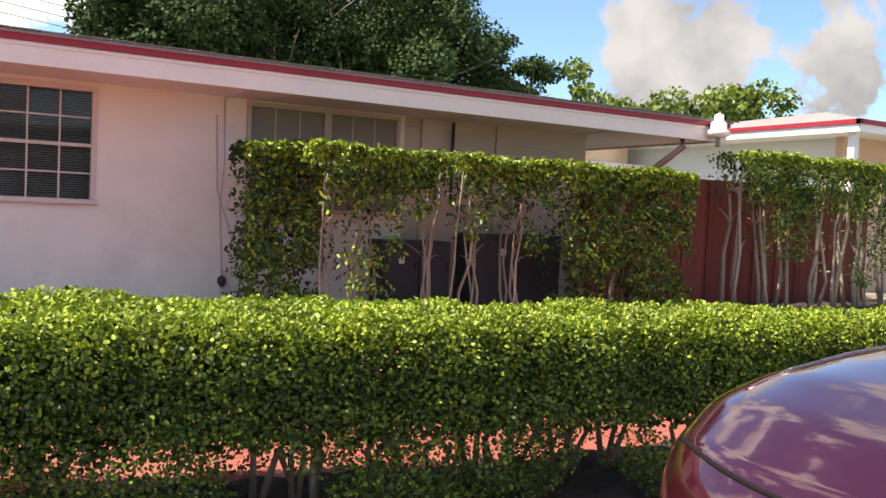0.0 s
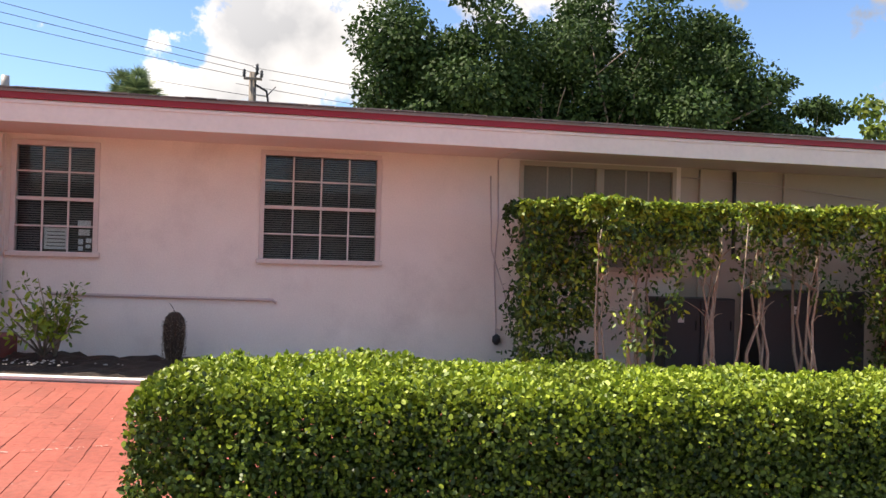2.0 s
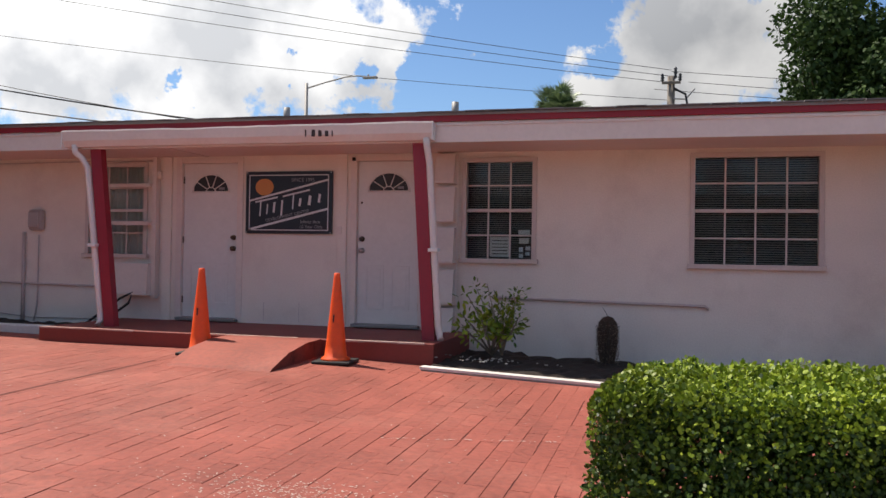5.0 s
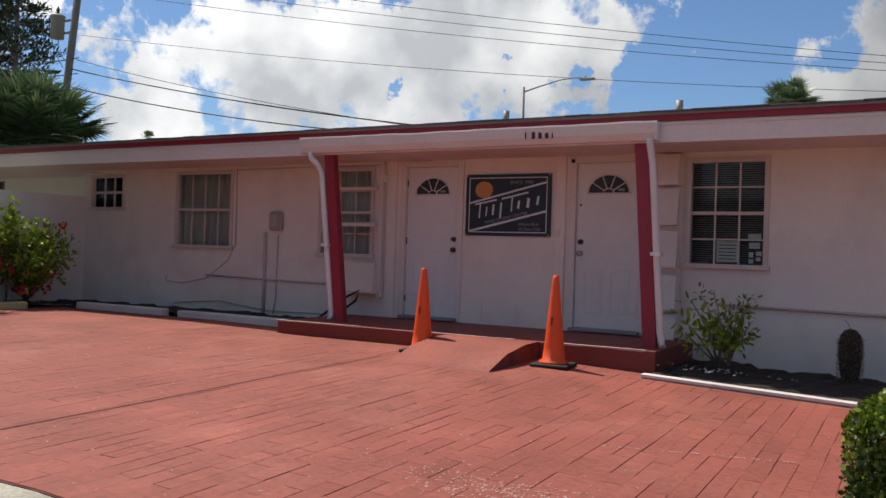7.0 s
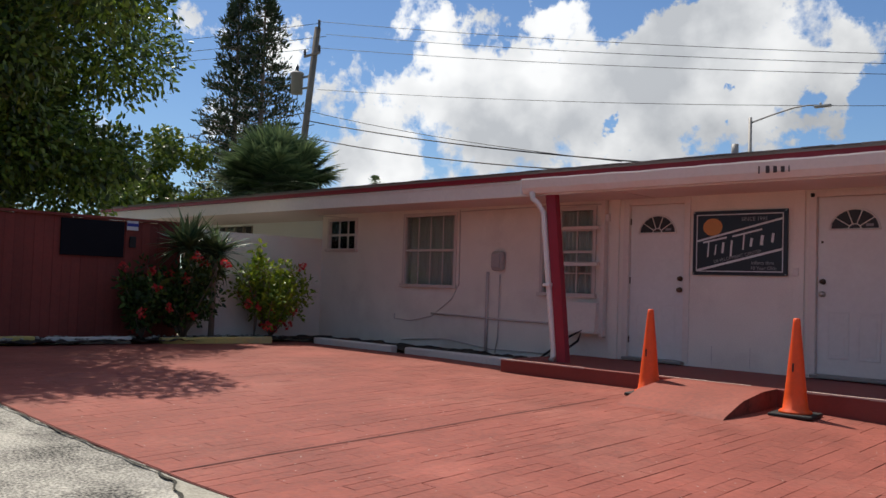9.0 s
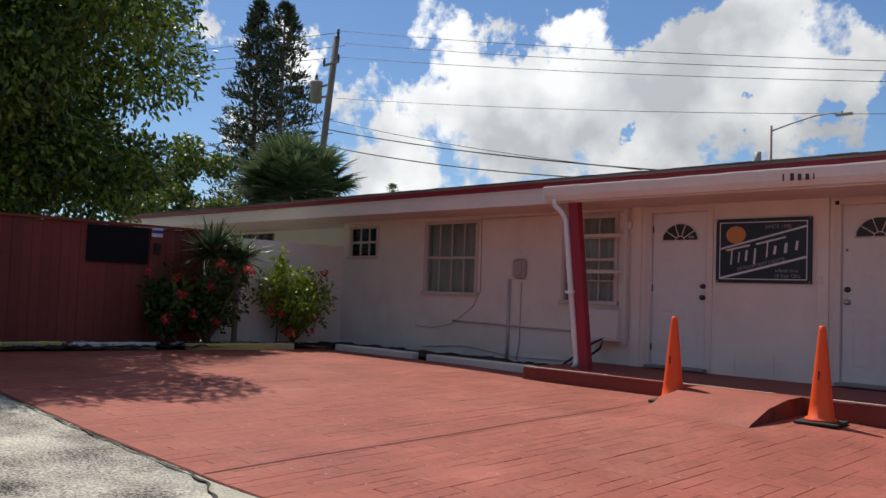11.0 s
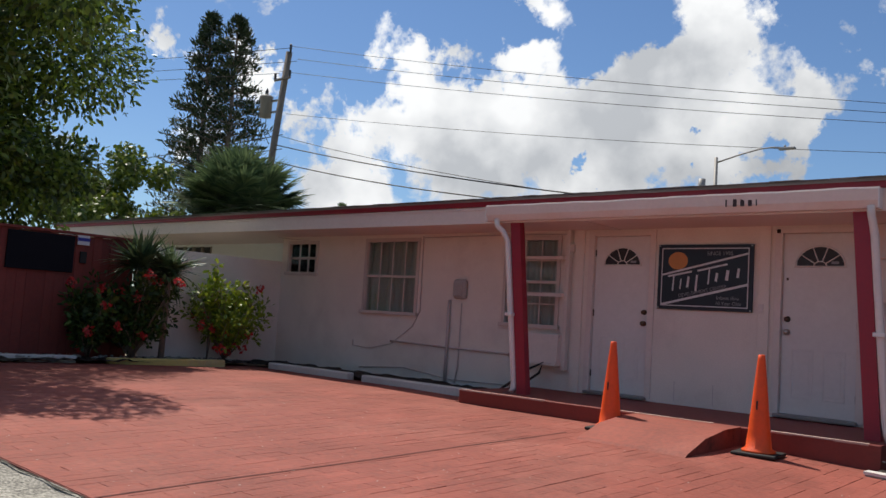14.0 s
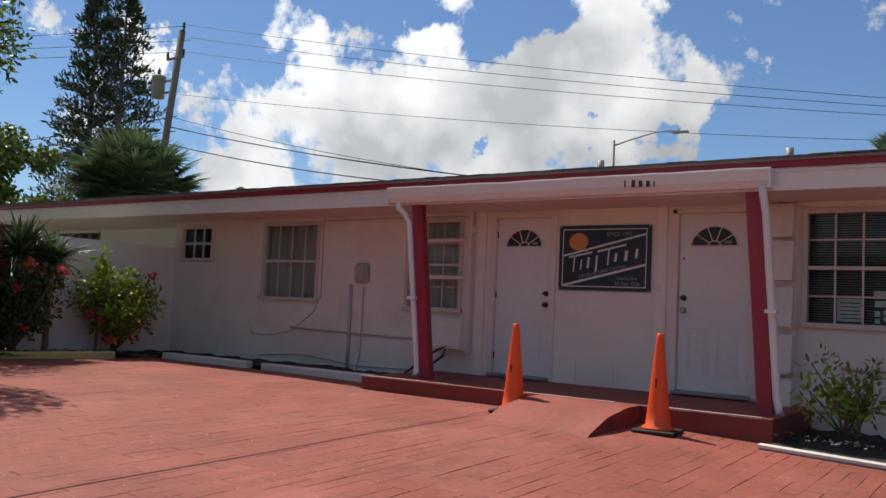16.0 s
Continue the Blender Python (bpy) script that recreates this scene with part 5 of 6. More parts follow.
def sign_board():
    x0, x1, z0, z1 = -5.612, -4.397, 1.31, 2.117
    s = thing("sign", "dark navy sign board with white lettering fixed on the wall", "sign", (x0, 0, z0))
    part("board", box((x0, -0.035, z0), (x1, -0.004, z1), 0.004), SIGN_NAVY, s)
    y = -0.0375
    P = lambda u, v: (x0 + u * (x1 - x0), y, z1 - v * (z1 - z0))

    def stroke(name, pts, r, mat):
        bm = bmesh.new()
        for a, b in zip(pts, pts[1:]):
            a, b = Vector(P(*a)), Vector(P(*b))
            d = (b - a).normalized()
            n = Vector((-d.z, 0, d.x)) * r
            e = d * r * 0.5
            lo = [a - n - e, b - n + e, b + n + e, a + n - e]
            v = [bm.verts.new(q) for q in lo]
            w = [bm.verts.new(q + Vector((0, 0.0025, 0))) for q in lo]
            bm.faces.new(v)
            for k in range(4):
                bm.faces.new((v[k], w[k], w[(k + 1) % 4], v[(k + 1) % 4]))
        bmesh.ops.recalc_face_normals(bm, faces=bm.faces)
        part(name, bm, mat, s)

    stroke("border_line", [(0.045, 0.06), (0.955, 0.06), (0.955, 0.94), (0.045, 0.94), (0.045, 0.06)], 0.006, SIGN_WHITE)
    stroke("diagonal_line", [(0.05, 0.47), (0.95, 0.14)], 0.012, SIGN_WHITE)
    stroke("diagonal_line", [(0.05, 0.93), (0.95, 0.6)], 0.014, SIGN_WHITE)
    # the name in the middle, as plain bars
    for u, top, low, r in ((0.18, 0.47, 0.71, 0.016), (0.26, 0.53, 0.68, 0.014), (0.34, 0.5, 0.65, 0.026), (0.43, 0.47, 0.7, 0.022),
                           (0.56, 0.37, 0.6, 0.016), (0.64, 0.44, 0.55, 0.028), (0.75, 0.4, 0.53, 0.034), (0.86, 0.37, 0.49, 0.028)):
        stroke("name_bar", [(u, top), (u - 0.01, low)], r * 0.55, SIGN_WHITE)
    for a, b in (((0.12, 0.49), (0.37, 0.415)), ((0.44, 0.4), (0.74, 0.3))):
        stroke("name_bar", [a, b], 0.011, SIGN_WHITE)
    # the emblem, as a plain patch
    px, _, pz = P(0.22, 0.25)
    bm = prism([(px + 0.13 * math.cos(2 * math.pi * k / 20), pz + 0.11 * math.sin(2 * math.pi * k / 20)) for k in range(20)], "y", y, -0.034)
    part("emblem_patch", bm, SIGN_TAN, s)
    slant = math.atan2(0.33 * (z1 - z0), 0.9 * (x1 - x0))
    text_mesh("DEVELOPMENT CENTER", 0.058, P(0.24, 0.815), SIGN_GREY, s, -slant * 0.9)
    text_mesh("SINCE 1995", 0.066, P(0.53, 0.165), SIGN_GREY, s)
    text_mesh("Infants thru", 0.06, P(0.64, 0.83), SIGN_GREY, s)
    text_mesh("10 Year Olds", 0.06, P(0.63, 0.91), SIGN_GREY, s)
    for u, v in ((0.015, 0.02), (0.985, 0.02), (0.015, 0.98), (0.985, 0.98)):
        c = P(u, v)
        part("screw", box((c[0] - 0.009, -0.042, c[2] - 0.009), (c[0] + 0.009, -0.035, c[2] + 0.009), 0.003), STEEL, s)


sign_board()


def traffic_cone(at, turn):
    x, y = at
    g = max(land(x, y), -0.2)
    c = thing("traffic_cone", "scuffed orange traffic cone on a black square base", "traffic cone", (x, y, g), group="traffic cones")
    bm = bmesh.new()
    add_lathe(bm, [(0.155, 0.03), (0.15, 0.05), (0.118, 0.07), (0.102, 0.2), (0.066, 0.57), (0.035, 0.88), (0.031, 0.92), (0.022, 0.925)], (x, y, g), 24)
    bmesh.ops.recalc_face_normals(bm, faces=bm.faces)
    part("cone_body", bm, ORANGE, c)
    bm = box((-0.2, -0.2, 0.0), (0.2, 0.2, 0.032), 0.012)
    bmesh.ops.transform(bm, matrix=Matrix.Translation((x, y, g)) @ Matrix.Rotation(turn, 4, "Z"), verts=bm.verts)
    part("base", bm, BLACK, c)
    part("scuff", box((x - 0.006, y - 0.082, g + 0.42), (x + 0.008, y - 0.07, g + 0.5), 0.002), BLACK, c)


traffic_cone((-5.09, -1.95), 0.15)
traffic_cone((-3.53, -1.94), 0.1)


def pocket_rack():
    """A column of wall pockets, each with a sloping face that juts out over the one below."""
    x0, x1 = -3.0, -2.76
    r = thing("wall_planter_rack", "white wooden wall rack of stacked sloping pockets", "planter", (x0, -0.05, 0.1))
    part("back_board", box((x0 - 0.01, -0.03, 0.12), (x1 + 0.01, -0.004, 2.3), 0.004), FASCIA, r)
    for z0, z1 in ((0.13, 0.43), (0.47, 0.89), (0.97, 1.4), (1.47, 1.9), (1.94, 2.3)):
        part("pocket", prism([(-0.03, z0), (-0.2, z0), (-0.2, z0 + 0.03), (-0.13, z1), (-0.03, z1)], "x", x0, x1), FASCIA, r)


def shelf_rack():
    """An open rack beside the door: an upright, two slanting slats before the window, and a box below."""
    r = thing("wall_shelf_rack", "white wooden open rack before the window with a box below", "shelf", (-7.2, -0.1, 0.4))
    part("upright", box((-6.97, -0.1, 0.42), (-6.91, -0.005, 2.325), 0.004), FASCIA, r)
    for z in (1.95, 1.44):
        bm = prism([(-0.06, z - 0.02), (-0.17, z - 0.035), (-0.17, z + 0.01), (-0.06, z + 0.025)], "x", -7.6, -6.97)
        part("slat", bm, FASCIA, r)
    part("box", prism([(-0.005, 0.5), (-0.2, 0.5), (-0.17, 0.89), (-0.005, 0.89)], "x", -7.46, -6.97), FASCIA, r)
    part("shelf", box((-7.5, -0.22, 0.465), (-6.97, -0.005, 0.497), 0.004), FASCIA, r)


pocket_rack()
shelf_rack()


def wall_fittings():
    m = thing("meter_box", "round grey electric meter with its conduit", "meter", (-8.86, 0, 1.47))
    bm = bmesh.new()
    add_box(bm, (-8.97, -0.1, 1.32), (-8.74, -0.002, 1.62), 0.04)
    add_box(bm, (-8.94, -0.13, 1.36), (-8.77, -0.1, 1.58), 0.012)
    part("meter_cover", bm, material("painted_meter_cover", (0.42, 0.37, 0.36), 0.6, vary=0.12), m)
    part("conduit", tube([(-9.08, -0.03, 1.3), (-9.08, -0.03, 0.0)], 0.025, 8), PIPE, m)
    part("thin_conduit", tube([(-8.84, -0.02, 1.26), (-8.85, -0.02, 0.3), (-8.9, -0.02, 0.05)], 0.009, 6), PIPE, m)
    for pts, r, lab in (([(-10.3, -0.025, 0.6), (-9.1, -0.025, 0.58), (-7.6, -0.025, 0.56)], 0.014, "thin painted conduit along the wall"),
                        ([(-2.3, -0.03, 0.57), (-1.0, -0.03, 0.55), (0.16, -0.03, 0.535), (0.2, -0.03, 0.5)], 0.017, "thin painted conduit along the wall")):
        tagged(part("wall_pipe", tube(pts, r, 8), PIPE), lab, "pipe")
    for pts, lab in (([(-9.72, -0.012, 2.3), (-9.7, -0.012, 1.1), (-9.85, -0.012, 0.85), (-10.3, -0.012, 0.55), (-10.8, -0.012, 0.45), (-11.2, -0.012, 0.47), (-11.2, -0.012, 0.56)], "painted cable hanging down the wall"),
                     ([(-11.0, -0.012, 0.12), (-10.0, -0.012, 0.2), (-9.0, -0.012, 0.1), (-7.8, -0.012, 0.12)], "painted cable along the foot of the wall"),
                     ([(-9.7, -0.012, 2.27), (-8.1, -0.012, 2.285), (-7.0, -0.012, 2.28)], "painted cable under the soffit"),
                     ([(-13.2, -0.2, 2.3), (-12.5, -0.05, 2.25)], "dark cable under the eave"),
                     ([(2.84, -0.012, 2.3), (2.86, -0.012, 1.6), (2.82, -0.012, 1.0), (2.86, -0.012, 0.3), (2.86, -0.02, 0.16)], "thin cable hanging down the wall"),
                     ([(2.75, -0.012, 2.1), (2.78, -0.012, 1.2), (2.95, -0.012, 0.7), (3.05, -0.012, 0.35)], "thin cable hanging down the wall"),
                     ([(2.86, -0.03, 0.22), (3.2, -0.03, 0.17), (3.5, -0.03, 0.15)], "thin cable along the wall"),
                     ([(5.3, -0.02, 2.2), (6.4, -0.02, 2.17), (8.3, -0.02, 2.0)], "thin cable along the wall")):
        tagged(part("wall_cable", tube(pts, 0.008, 6), PIPE), lab, "cable")
    tagged(part("wall_pipe", tube([(6.05, -0.03, 2.3), (6.05, -0.03, 1.2)], 0.025, 8), DARK_PLASTIC), "dark pipe beside the beige pilaster", "pipe")
    bm = bmesh.new()
    add_lathe(bm, [(0.012, 0.06), (0.05, 0.03), (0.055, -0.03), (0.02, -0.07)], (2.86, -0.06, 0.1), 12)
    tagged(part("wall_plug", bm, DARK_PLASTIC), "dark weatherproof plug hanging at the wall", "plug")
    for x, z in ((-4.3, 1.36), (-6.9, 2.08)):
        tagged(part("wall_box", box((x - 0.03, -0.075 if x < -6 else -0.05, z - 0.05), (x + 0.04, -0.002, z + 0.05), 0.006), FASCIA), "small cream box on the wall", "box")
    h = thing("garden_hose", "black hose loops lying by the step", "hose", (-7.4, -0.4, 0.1))
    pts = [(-7.62, -0.6, 0.08), (-7.5, -0.5, 0.2), (-7.3, -0.3, 0.42), (-7.18, -0.2, 0.5), (-7.2, -0.25, 0.36), (-7.35, -0.4, 0.2), (-7.5, -0.6, 0.1), (-7.3, -0.65, 0.17)]
    part("hose", tube(pts, 0.018, 6), BLACK, h)
    # window notices
    for k, (a, b, c, d) in enumerate(((-2.36, -2.1, 1.06, 1.3), (-2.01, -1.87, 1.32, 1.39), (-2.0, -1.88, 1.22, 1.29), (-2.0, -1.95, 1.12, 1.18), (-1.92, -1.86, 1.14, 1.19), (-2.0, -1.95, 1.05, 1.1), (-1.92, -1.87, 1.08, 1.12))):
        n = thing("window_notice", "paper notice stuck in the window", "notice", (a, 0.07, c), group="window notices")
        part("sheet", box((a, 0.066, c), (b, 0.069, d)), PAPER if k < 3 else SIGN_WHITE, n)
        if k == 0:
            for j in range(5):
                part("text_bar", box((a + 0.03, 0.064, d - 0.05 - j * 0.04), (b - 0.04, 0.0655, d - 0.04 - j * 0.04)), NUMERAL, n)
    for x in (-5.35, -4.85):
        tagged(part("wall_crack", box((x, -0.003, 0.18), (x + 0.006, 0.001, 0.42)), PIPE), "narrow joint line at the foot of the wall", "trim", kind="structure")
    # rain head and spout at the roof corner
    g = thing("corner_rain_head", "white rain head with a bent brown spout at the roof corner", "gutter", (9.95, -1.15, 2.4))
    bm = bmesh.new()
    add_lathe(bm, [(0.1, 0), (0.17, 0.04), (0.17, 0.1), (0.12, 0.12), (0.12, 0.22), (0.07, 0.26), (0.07, 0.34), (0.02, 0.36)], (10.0, -1.18, 2.36), 16)
    part("head", bm, WHITE, g)
    part("neck", tube([(10.0, -1.18, 2.22), (10.0, -1.18, 2.37)], 0.035, 8), GREY_METAL, g)
    part("spout", tube([(9.55, -0.9, 2.33), (9.52, -0.95, 2.2), (9.3, -0.95, 2.05), (8.95, -0.8, 1.75)], 0.05, 8), material("brown_spout", (0.25, 0.12, 0.09), 0.5), g)
    for x0, x1, top, lab in ((4.85, 5.82, 0.66, "dark grey storage cabinet behind the hedge"), (6.17, 7.67, 0.78, "wide dark grey storage cabinet behind the hedge")):
        c = thing("storage_cabinet", lab, "cabinet", (x0, -0.4, -0.2))
        part("body", box((x0, -0.5, -0.35), (x1, -0.03, top), 0.015), DARK_PLASTIC, c)
        m_ = (x0 + x1) / 2
        for a, b in ((x0 + 0.02, m_ - 0.01), (m_ + 0.01, x1 - 0.02)):
            d = part("door", box((a, -0.52, -0.3), (b, -0.502, top - 0.03), 0.006), DARK_PLASTIC, c)
            part("handle", box((b - 0.06, -0.535, top * 0.4), (b - 0.04, -0.521, top * 0.4 + 0.12), 0.004), BLACK, d)
        part("label_plate", box((m_ - 0.3, -0.525, top - 0.3), (m_ - 0.22, -0.521, top - 0.2)), PAPER, c)


wall_fittings()


# ---- shrubs, cactus ----
def shrub(name, label, at, branches, height, spread, n_leaf, size, mat, seed, flowers=0, leaf=HEX, bare=0, wide=0.7):
    rng = np.random.default_rng(seed)
    s = thing(name, label, "shrub", at)
    bm = bmesh.new()
    tips = []
    for k in range(branches):
        a = 2 * math.pi * rng.random()
        lean = rng.uniform(0.1, 1.0) * spread
        p0 = Vector(at)
        p2 = p0 + Vector((math.cos(a) * lean, math.sin(a) * lean * wide, height * rng.uniform(0.45, 0.98)))
        p1 = (p0 + p2) / 2 + Vector((rng.normal(0, 0.05), rng.normal(0, 0.05), 0.05))
        add_tube(bm, [p0, p1, p2], [0.014, 0.01, 0.005], 5)
        if k >= bare:
            tips += [p2, p1.lerp(p2, 0.6), p1]
    part("stem", bm, PALE_BARK if bare else BARK, s)
    tips = np.array([tuple(t) for t in tips])
    c = tips[rng.integers(0, len(tips), n_leaf)]
    d = random_ways(n_leaf, rng)
    p = c + d * (rng.random(n_leaf) ** 0.5 * spread * 0.3)[:, None]
    foliage("leaves", leaf_mesh("leaves", p, d + random_ways(n_leaf, rng) * 0.6 + (0, 0, 0.2), d * 0.5 + random_ways(n_leaf, rng) * 0.6 + (0, 0, 0.6), rng.uniform(0.7, 1.3, n_leaf) * size, leaf), mat, s)
    if flowers:
        P = []
        for k in range(flowers):
            q = tips[rng.integers(0, len(tips))]
            out = q - tips.mean(axis=0)
            q = q + out / (np.linalg.norm(out) + 0.01) * spread * 0.36
            P += [q + w * 0.055 for w in random_ways(22, rng)]
        n = len(P)
        foliage("flowers", leaf_mesh("flowers", P, random_ways(n, rng), random_ways(n, rng), rng.uniform(0.04, 0.07, n)), FLOWER, s, "red flower clusters")["kind"] = "stuff"
    return s


shrub("shrub", "leggy green shrub in the mulch bed by the porch", (-2.1, -0.95, -0.02), 12, 0.66, 0.38, 400, 0.085, FICUS_SUNLIT_LEAF, 51, leaf=HEX * (1, 0.5))
shrub("shrub", "leggy green shrub in the mulch bed by the porch", (-2.0, -0.9, -0.02), 8, 1.08, 0.34, 150, 0.06, FICUS_SUNLIT_LEAF, 52, bare=3, leaf=HEX * (1, 0.5))
# bright leaf colour stands for sun here, the dark one below for tree shade
shrub("flower_shrub", "rounded green shrub with red flowers by the garden wall", (-12.85, -1.42, 0.08), 40, 1.3, 0.62, 4400, 0.08, FICUS_SUNLIT_LEAF, 53, 18, leaf=HEX * (1, 0.6), wide=1.1)
shrub("flower_shrub", "upright leafy sprig standing over the flowering shrub", (-12.85, -1.75, 0.08), 4, 1.66, 0.12, 160, 0.1, FICUS_SUNLIT_LEAF, 57, leaf=HEX * (1, 0.6))
shrub("flower_shrub", "dark shaded shrub with red flowers by the garden wall", (-12.85, -3.1, 0.08), 44, 1.2, 0.62, 4200, 0.085, FICUS_SHADE_LEAF, 54, 17, leaf=HEX * (1, 0.6), wide=1.1)
shrub("flower_shrub", "dark shaded shrub by the red fence", (-12.95, -3.75, 0.08), 20, 1.0, 0.5, 2000, 0.09, FICUS_SHADE_LEAF, 55, 4, leaf=HEX * (1, 0.6))


def yucca(at, seed, size, tall, label):
    rng = np.random.default_rng(seed)
    y = thing("yucca", label, "yucca", at)
    part("stem", tube([Vector(at), Vector(at) + Vector((0.03, 0, tall))], [0.05, 0.045], 8), BARK, y)
    n = 220
    d = random_ways(n, rng)
    d[:, 2] = d[:, 2] * 0.9 + 0.55
    p = np.array(at) + (0.03, 0, tall) + rng.normal(0, 0.04, (n, 3))
    foliage("leaf_rosette", leaf_mesh("leaf_rosette", p, d, d * 0.1 + (0, 0, 1) + random_ways(n, rng) * 0.3, rng.uniform(0.6, 1.0, n) * size, BLADE * (1, 0.9), 0.25), PALM_LEAF, y)


yucca((-12.8, -2.62, 0.08), 61, 0.66, 1.38, "spiky yucca with long blade leaves by the garden wall")
yucca((-12.85, -3.08, 0.08), 62, 0.74, 1.45, "spiky yucca with long blade leaves by the garden wall")


def cactus():
    x, y, g = -0.89, -0.45, land(-0.89, -0.45) + 0.05
    c = thing("cactus", "stubby dark brown columnar cactus in the mulch bed", "cactus", (x, y, g))
    bm = bmesh.new()
    prof = [(0.08, 0), (0.1, 0.1), (0.115, 0.26), (0.115, 0.38), (0.097, 0.46), (0.056, 0.51), (0.01, 0.525)]
    sides = 32
    rings = [[bm.verts.new((x + r * (1 if k % 2 else 0.8) * math.cos(2 * math.pi * k / sides), y + r * (1 if k % 2 else 0.8) * math.sin(2 * math.pi * k / sides), g + z)) for k in range(sides)] for r, z in prof]
    for a, b in zip(rings, rings[1:]):
        for k in range(sides):
            bm.faces.new((a[k], a[(k + 1) % sides], b[(k + 1) % sides], b[k]))
    bm.faces.new(rings[-1])
    part("body", bm, material("brown_cactus_skin", (0.06, 0.04, 0.028), 0.9, vary=0.3, fine=60, bump=0.5), c)
    rng = np.random.default_rng(5)
    n = 1400
    a, z = rng.random(n) * 2 * math.pi, rng.random(n) * 0.5
    r = np.where(z < 0.41, 0.108, 0.108 * np.clip((0.54 - z) / 0.13, 0, 1))
    p = np.stack([x + r * np.cos(a), y + r * np.sin(a), g + z], 1)
    w = np.stack([np.cos(a), np.sin(a), rng.normal(0, 0.7, n) + 0.2], 1)
    foliage("spines", leaf_mesh("spines", p, w, random_ways(n, rng), rng.uniform(0.02, 0.045, n), BLADE * (1, 1.0)), BARK, c)
    part("dry_stalk", tube([(x, y, g + 0.52), (x - 0.03, y, g + 0.58), (x - 0.06, y, g + 0.62)], 0.004, 5), BARK, c)


cactus()


def pebbles():
    rng = np.random.default_rng(9)
    bm = bmesh.new()
    for k in range(45):
        x, y = rng.normal(-2.0, 0.3), rng.uniform(-1.6, -1.2)
        r = rng.uniform(0.006, 0.015)
        bmesh.ops.create_icosphere(bm, subdivisions=1, radius=r, matrix=Matrix.Translation((x, y, land(x, y) + 0.09)) @ Matrix.Diagonal((1.3, 1, 0.6, 1)))
    for k in range(160):
        x, y = rng.uniform(-13.2, -12.6), rng.uniform(-6.5, -1.2)
        bmesh.ops.create_icosphere(bm, subdivisions=1, radius=rng.uniform(0.015, 0.04), matrix=Matrix.Translation((x, y, land(x, y) + 0.08)) @ Matrix.Diagonal((1.3, 1, 0.6, 1)))
    tagged(part("pebbles", bm, CONCRETE), "pale pebbles strewn on the dark mulch", "pebbles", kind="stuff")


pebbles()


# ---- the parked car ----
def car():
    cx, cy = 1.33, -9.43
    ground = land(2.5, -8.4) - 0.02
    g = ground + 0.11
    c = thing("car", "glossy maroon parked car with a rounded bonnet", "car", (cx + 2.1, cy, ground))
    W = 0.85

    def top(s):      # height of the body's middle line along its length
        pts = [(0, 0.74), (0.02, 0.84), (0.08, 0.925), (0.23, 1.01), (0.46, 1.07), (0.75, 1.11), (1.1, 1.14), (1.7, 1.16), (2.2, 1.5), (2.6, 1.57), (3.2, 1.55), (3.9, 1.2), (4.15, 1.0), (4.2, 0.7)]
        for (a, za), (b, zb) in zip(pts, pts[1:]):
            if s <= b:
                f = (s - a) / (b - a)
                return za + (zb - za) * f
        return pts[-1][1]

    ss = [0, 0.015, 0.03, 0.06, 0.09, 0.12, 0.18, 0.25, 0.35, 0.45, 0.55, 0.7, 0.85, 1.0, 1.15, 1.35, 1.6, 1.9, 2.3, 2.8, 3.2, 3.6, 3.9, 4.15, 4.2]
    us = np.linspace(-1, 1, 25)
    bm = bmesh.new()
    grid = []
    for s in ss:
        row = []
        for u in us:
            wide = W * (1 - 0.1 * (1 - clamp(s / 0.5, 0, 1)) ** 2)
            belt = min(top(s), 1.03)
            h = 0.25 + (belt - 0.25) * (1 - abs(u) ** 5.0) ** 0.45 + (top(s) - belt) * (1 - clamp(abs(u) * 1.12, 0, 1) ** 4)
            back = 0.5 * abs(u) ** 2.6 * (1 - clamp(s / 1.6, 0, 1))
            row.append(bm.verts.new((cx + s + back, cy + u * wide, g + h)))
        grid.append(row)
    for a, b in zip(grid, grid[1:]):
        for k in range(len(us) - 1):
            bm.faces.new((a[k], b[k], b[k + 1], a[k + 1])).smooth = True
    low = [[bm.verts.new((v.co.x + (0.3 if i == 0 else 0), v.co.y, g + 0.2)) for v in (r[0], r[-1])] for i, r in enumerate(grid)]
    for i in range(len(grid) - 1):
        bm.faces.new((grid[i][0], low[i][0], low[i + 1][0], grid[i + 1][0]))
        bm.faces.new((grid[i][-1], grid[i + 1][-1], low[i + 1][1], low[i][1]))
    bot = [bm.verts.new((v.co.x + 0.3, v.co.y, g + 0.2)) for v in grid[0]]
    for k in range(len(us) - 1):
        bm.faces.new((grid[0][k], grid[0][k + 1], bot[k + 1], bot[k]))
    bmesh.ops.recalc_face_normals(bm, faces=bm.faces)
    bmesh.ops.subdivide_edges(bm, edges=bm.edges, cuts=1, use_grid_fill=True, smooth=0.6)
    for f in bm.faces:
        f.smooth = True
    part("body", bm, CAR_PAINT, c)

    def on(s, u, lift=0.004):
        wide = W * (1 - 0.1 * (1 - clamp(s / 0.5, 0, 1)) ** 2)
        belt = min(top(s), 1.03)
        h = 0.25 + (belt - 0.25) * (1 - abs(u) ** 5.0) ** 0.45 + (top(s) - belt) * (1 - clamp(abs(u) * 1.12, 0, 1) ** 4)
        back = 0.5 * abs(u) ** 2.6 * (1 - clamp(s / 1.6, 0, 1))
        return Vector((cx + s + back - lift, cy + u * wide, g + h + lift))

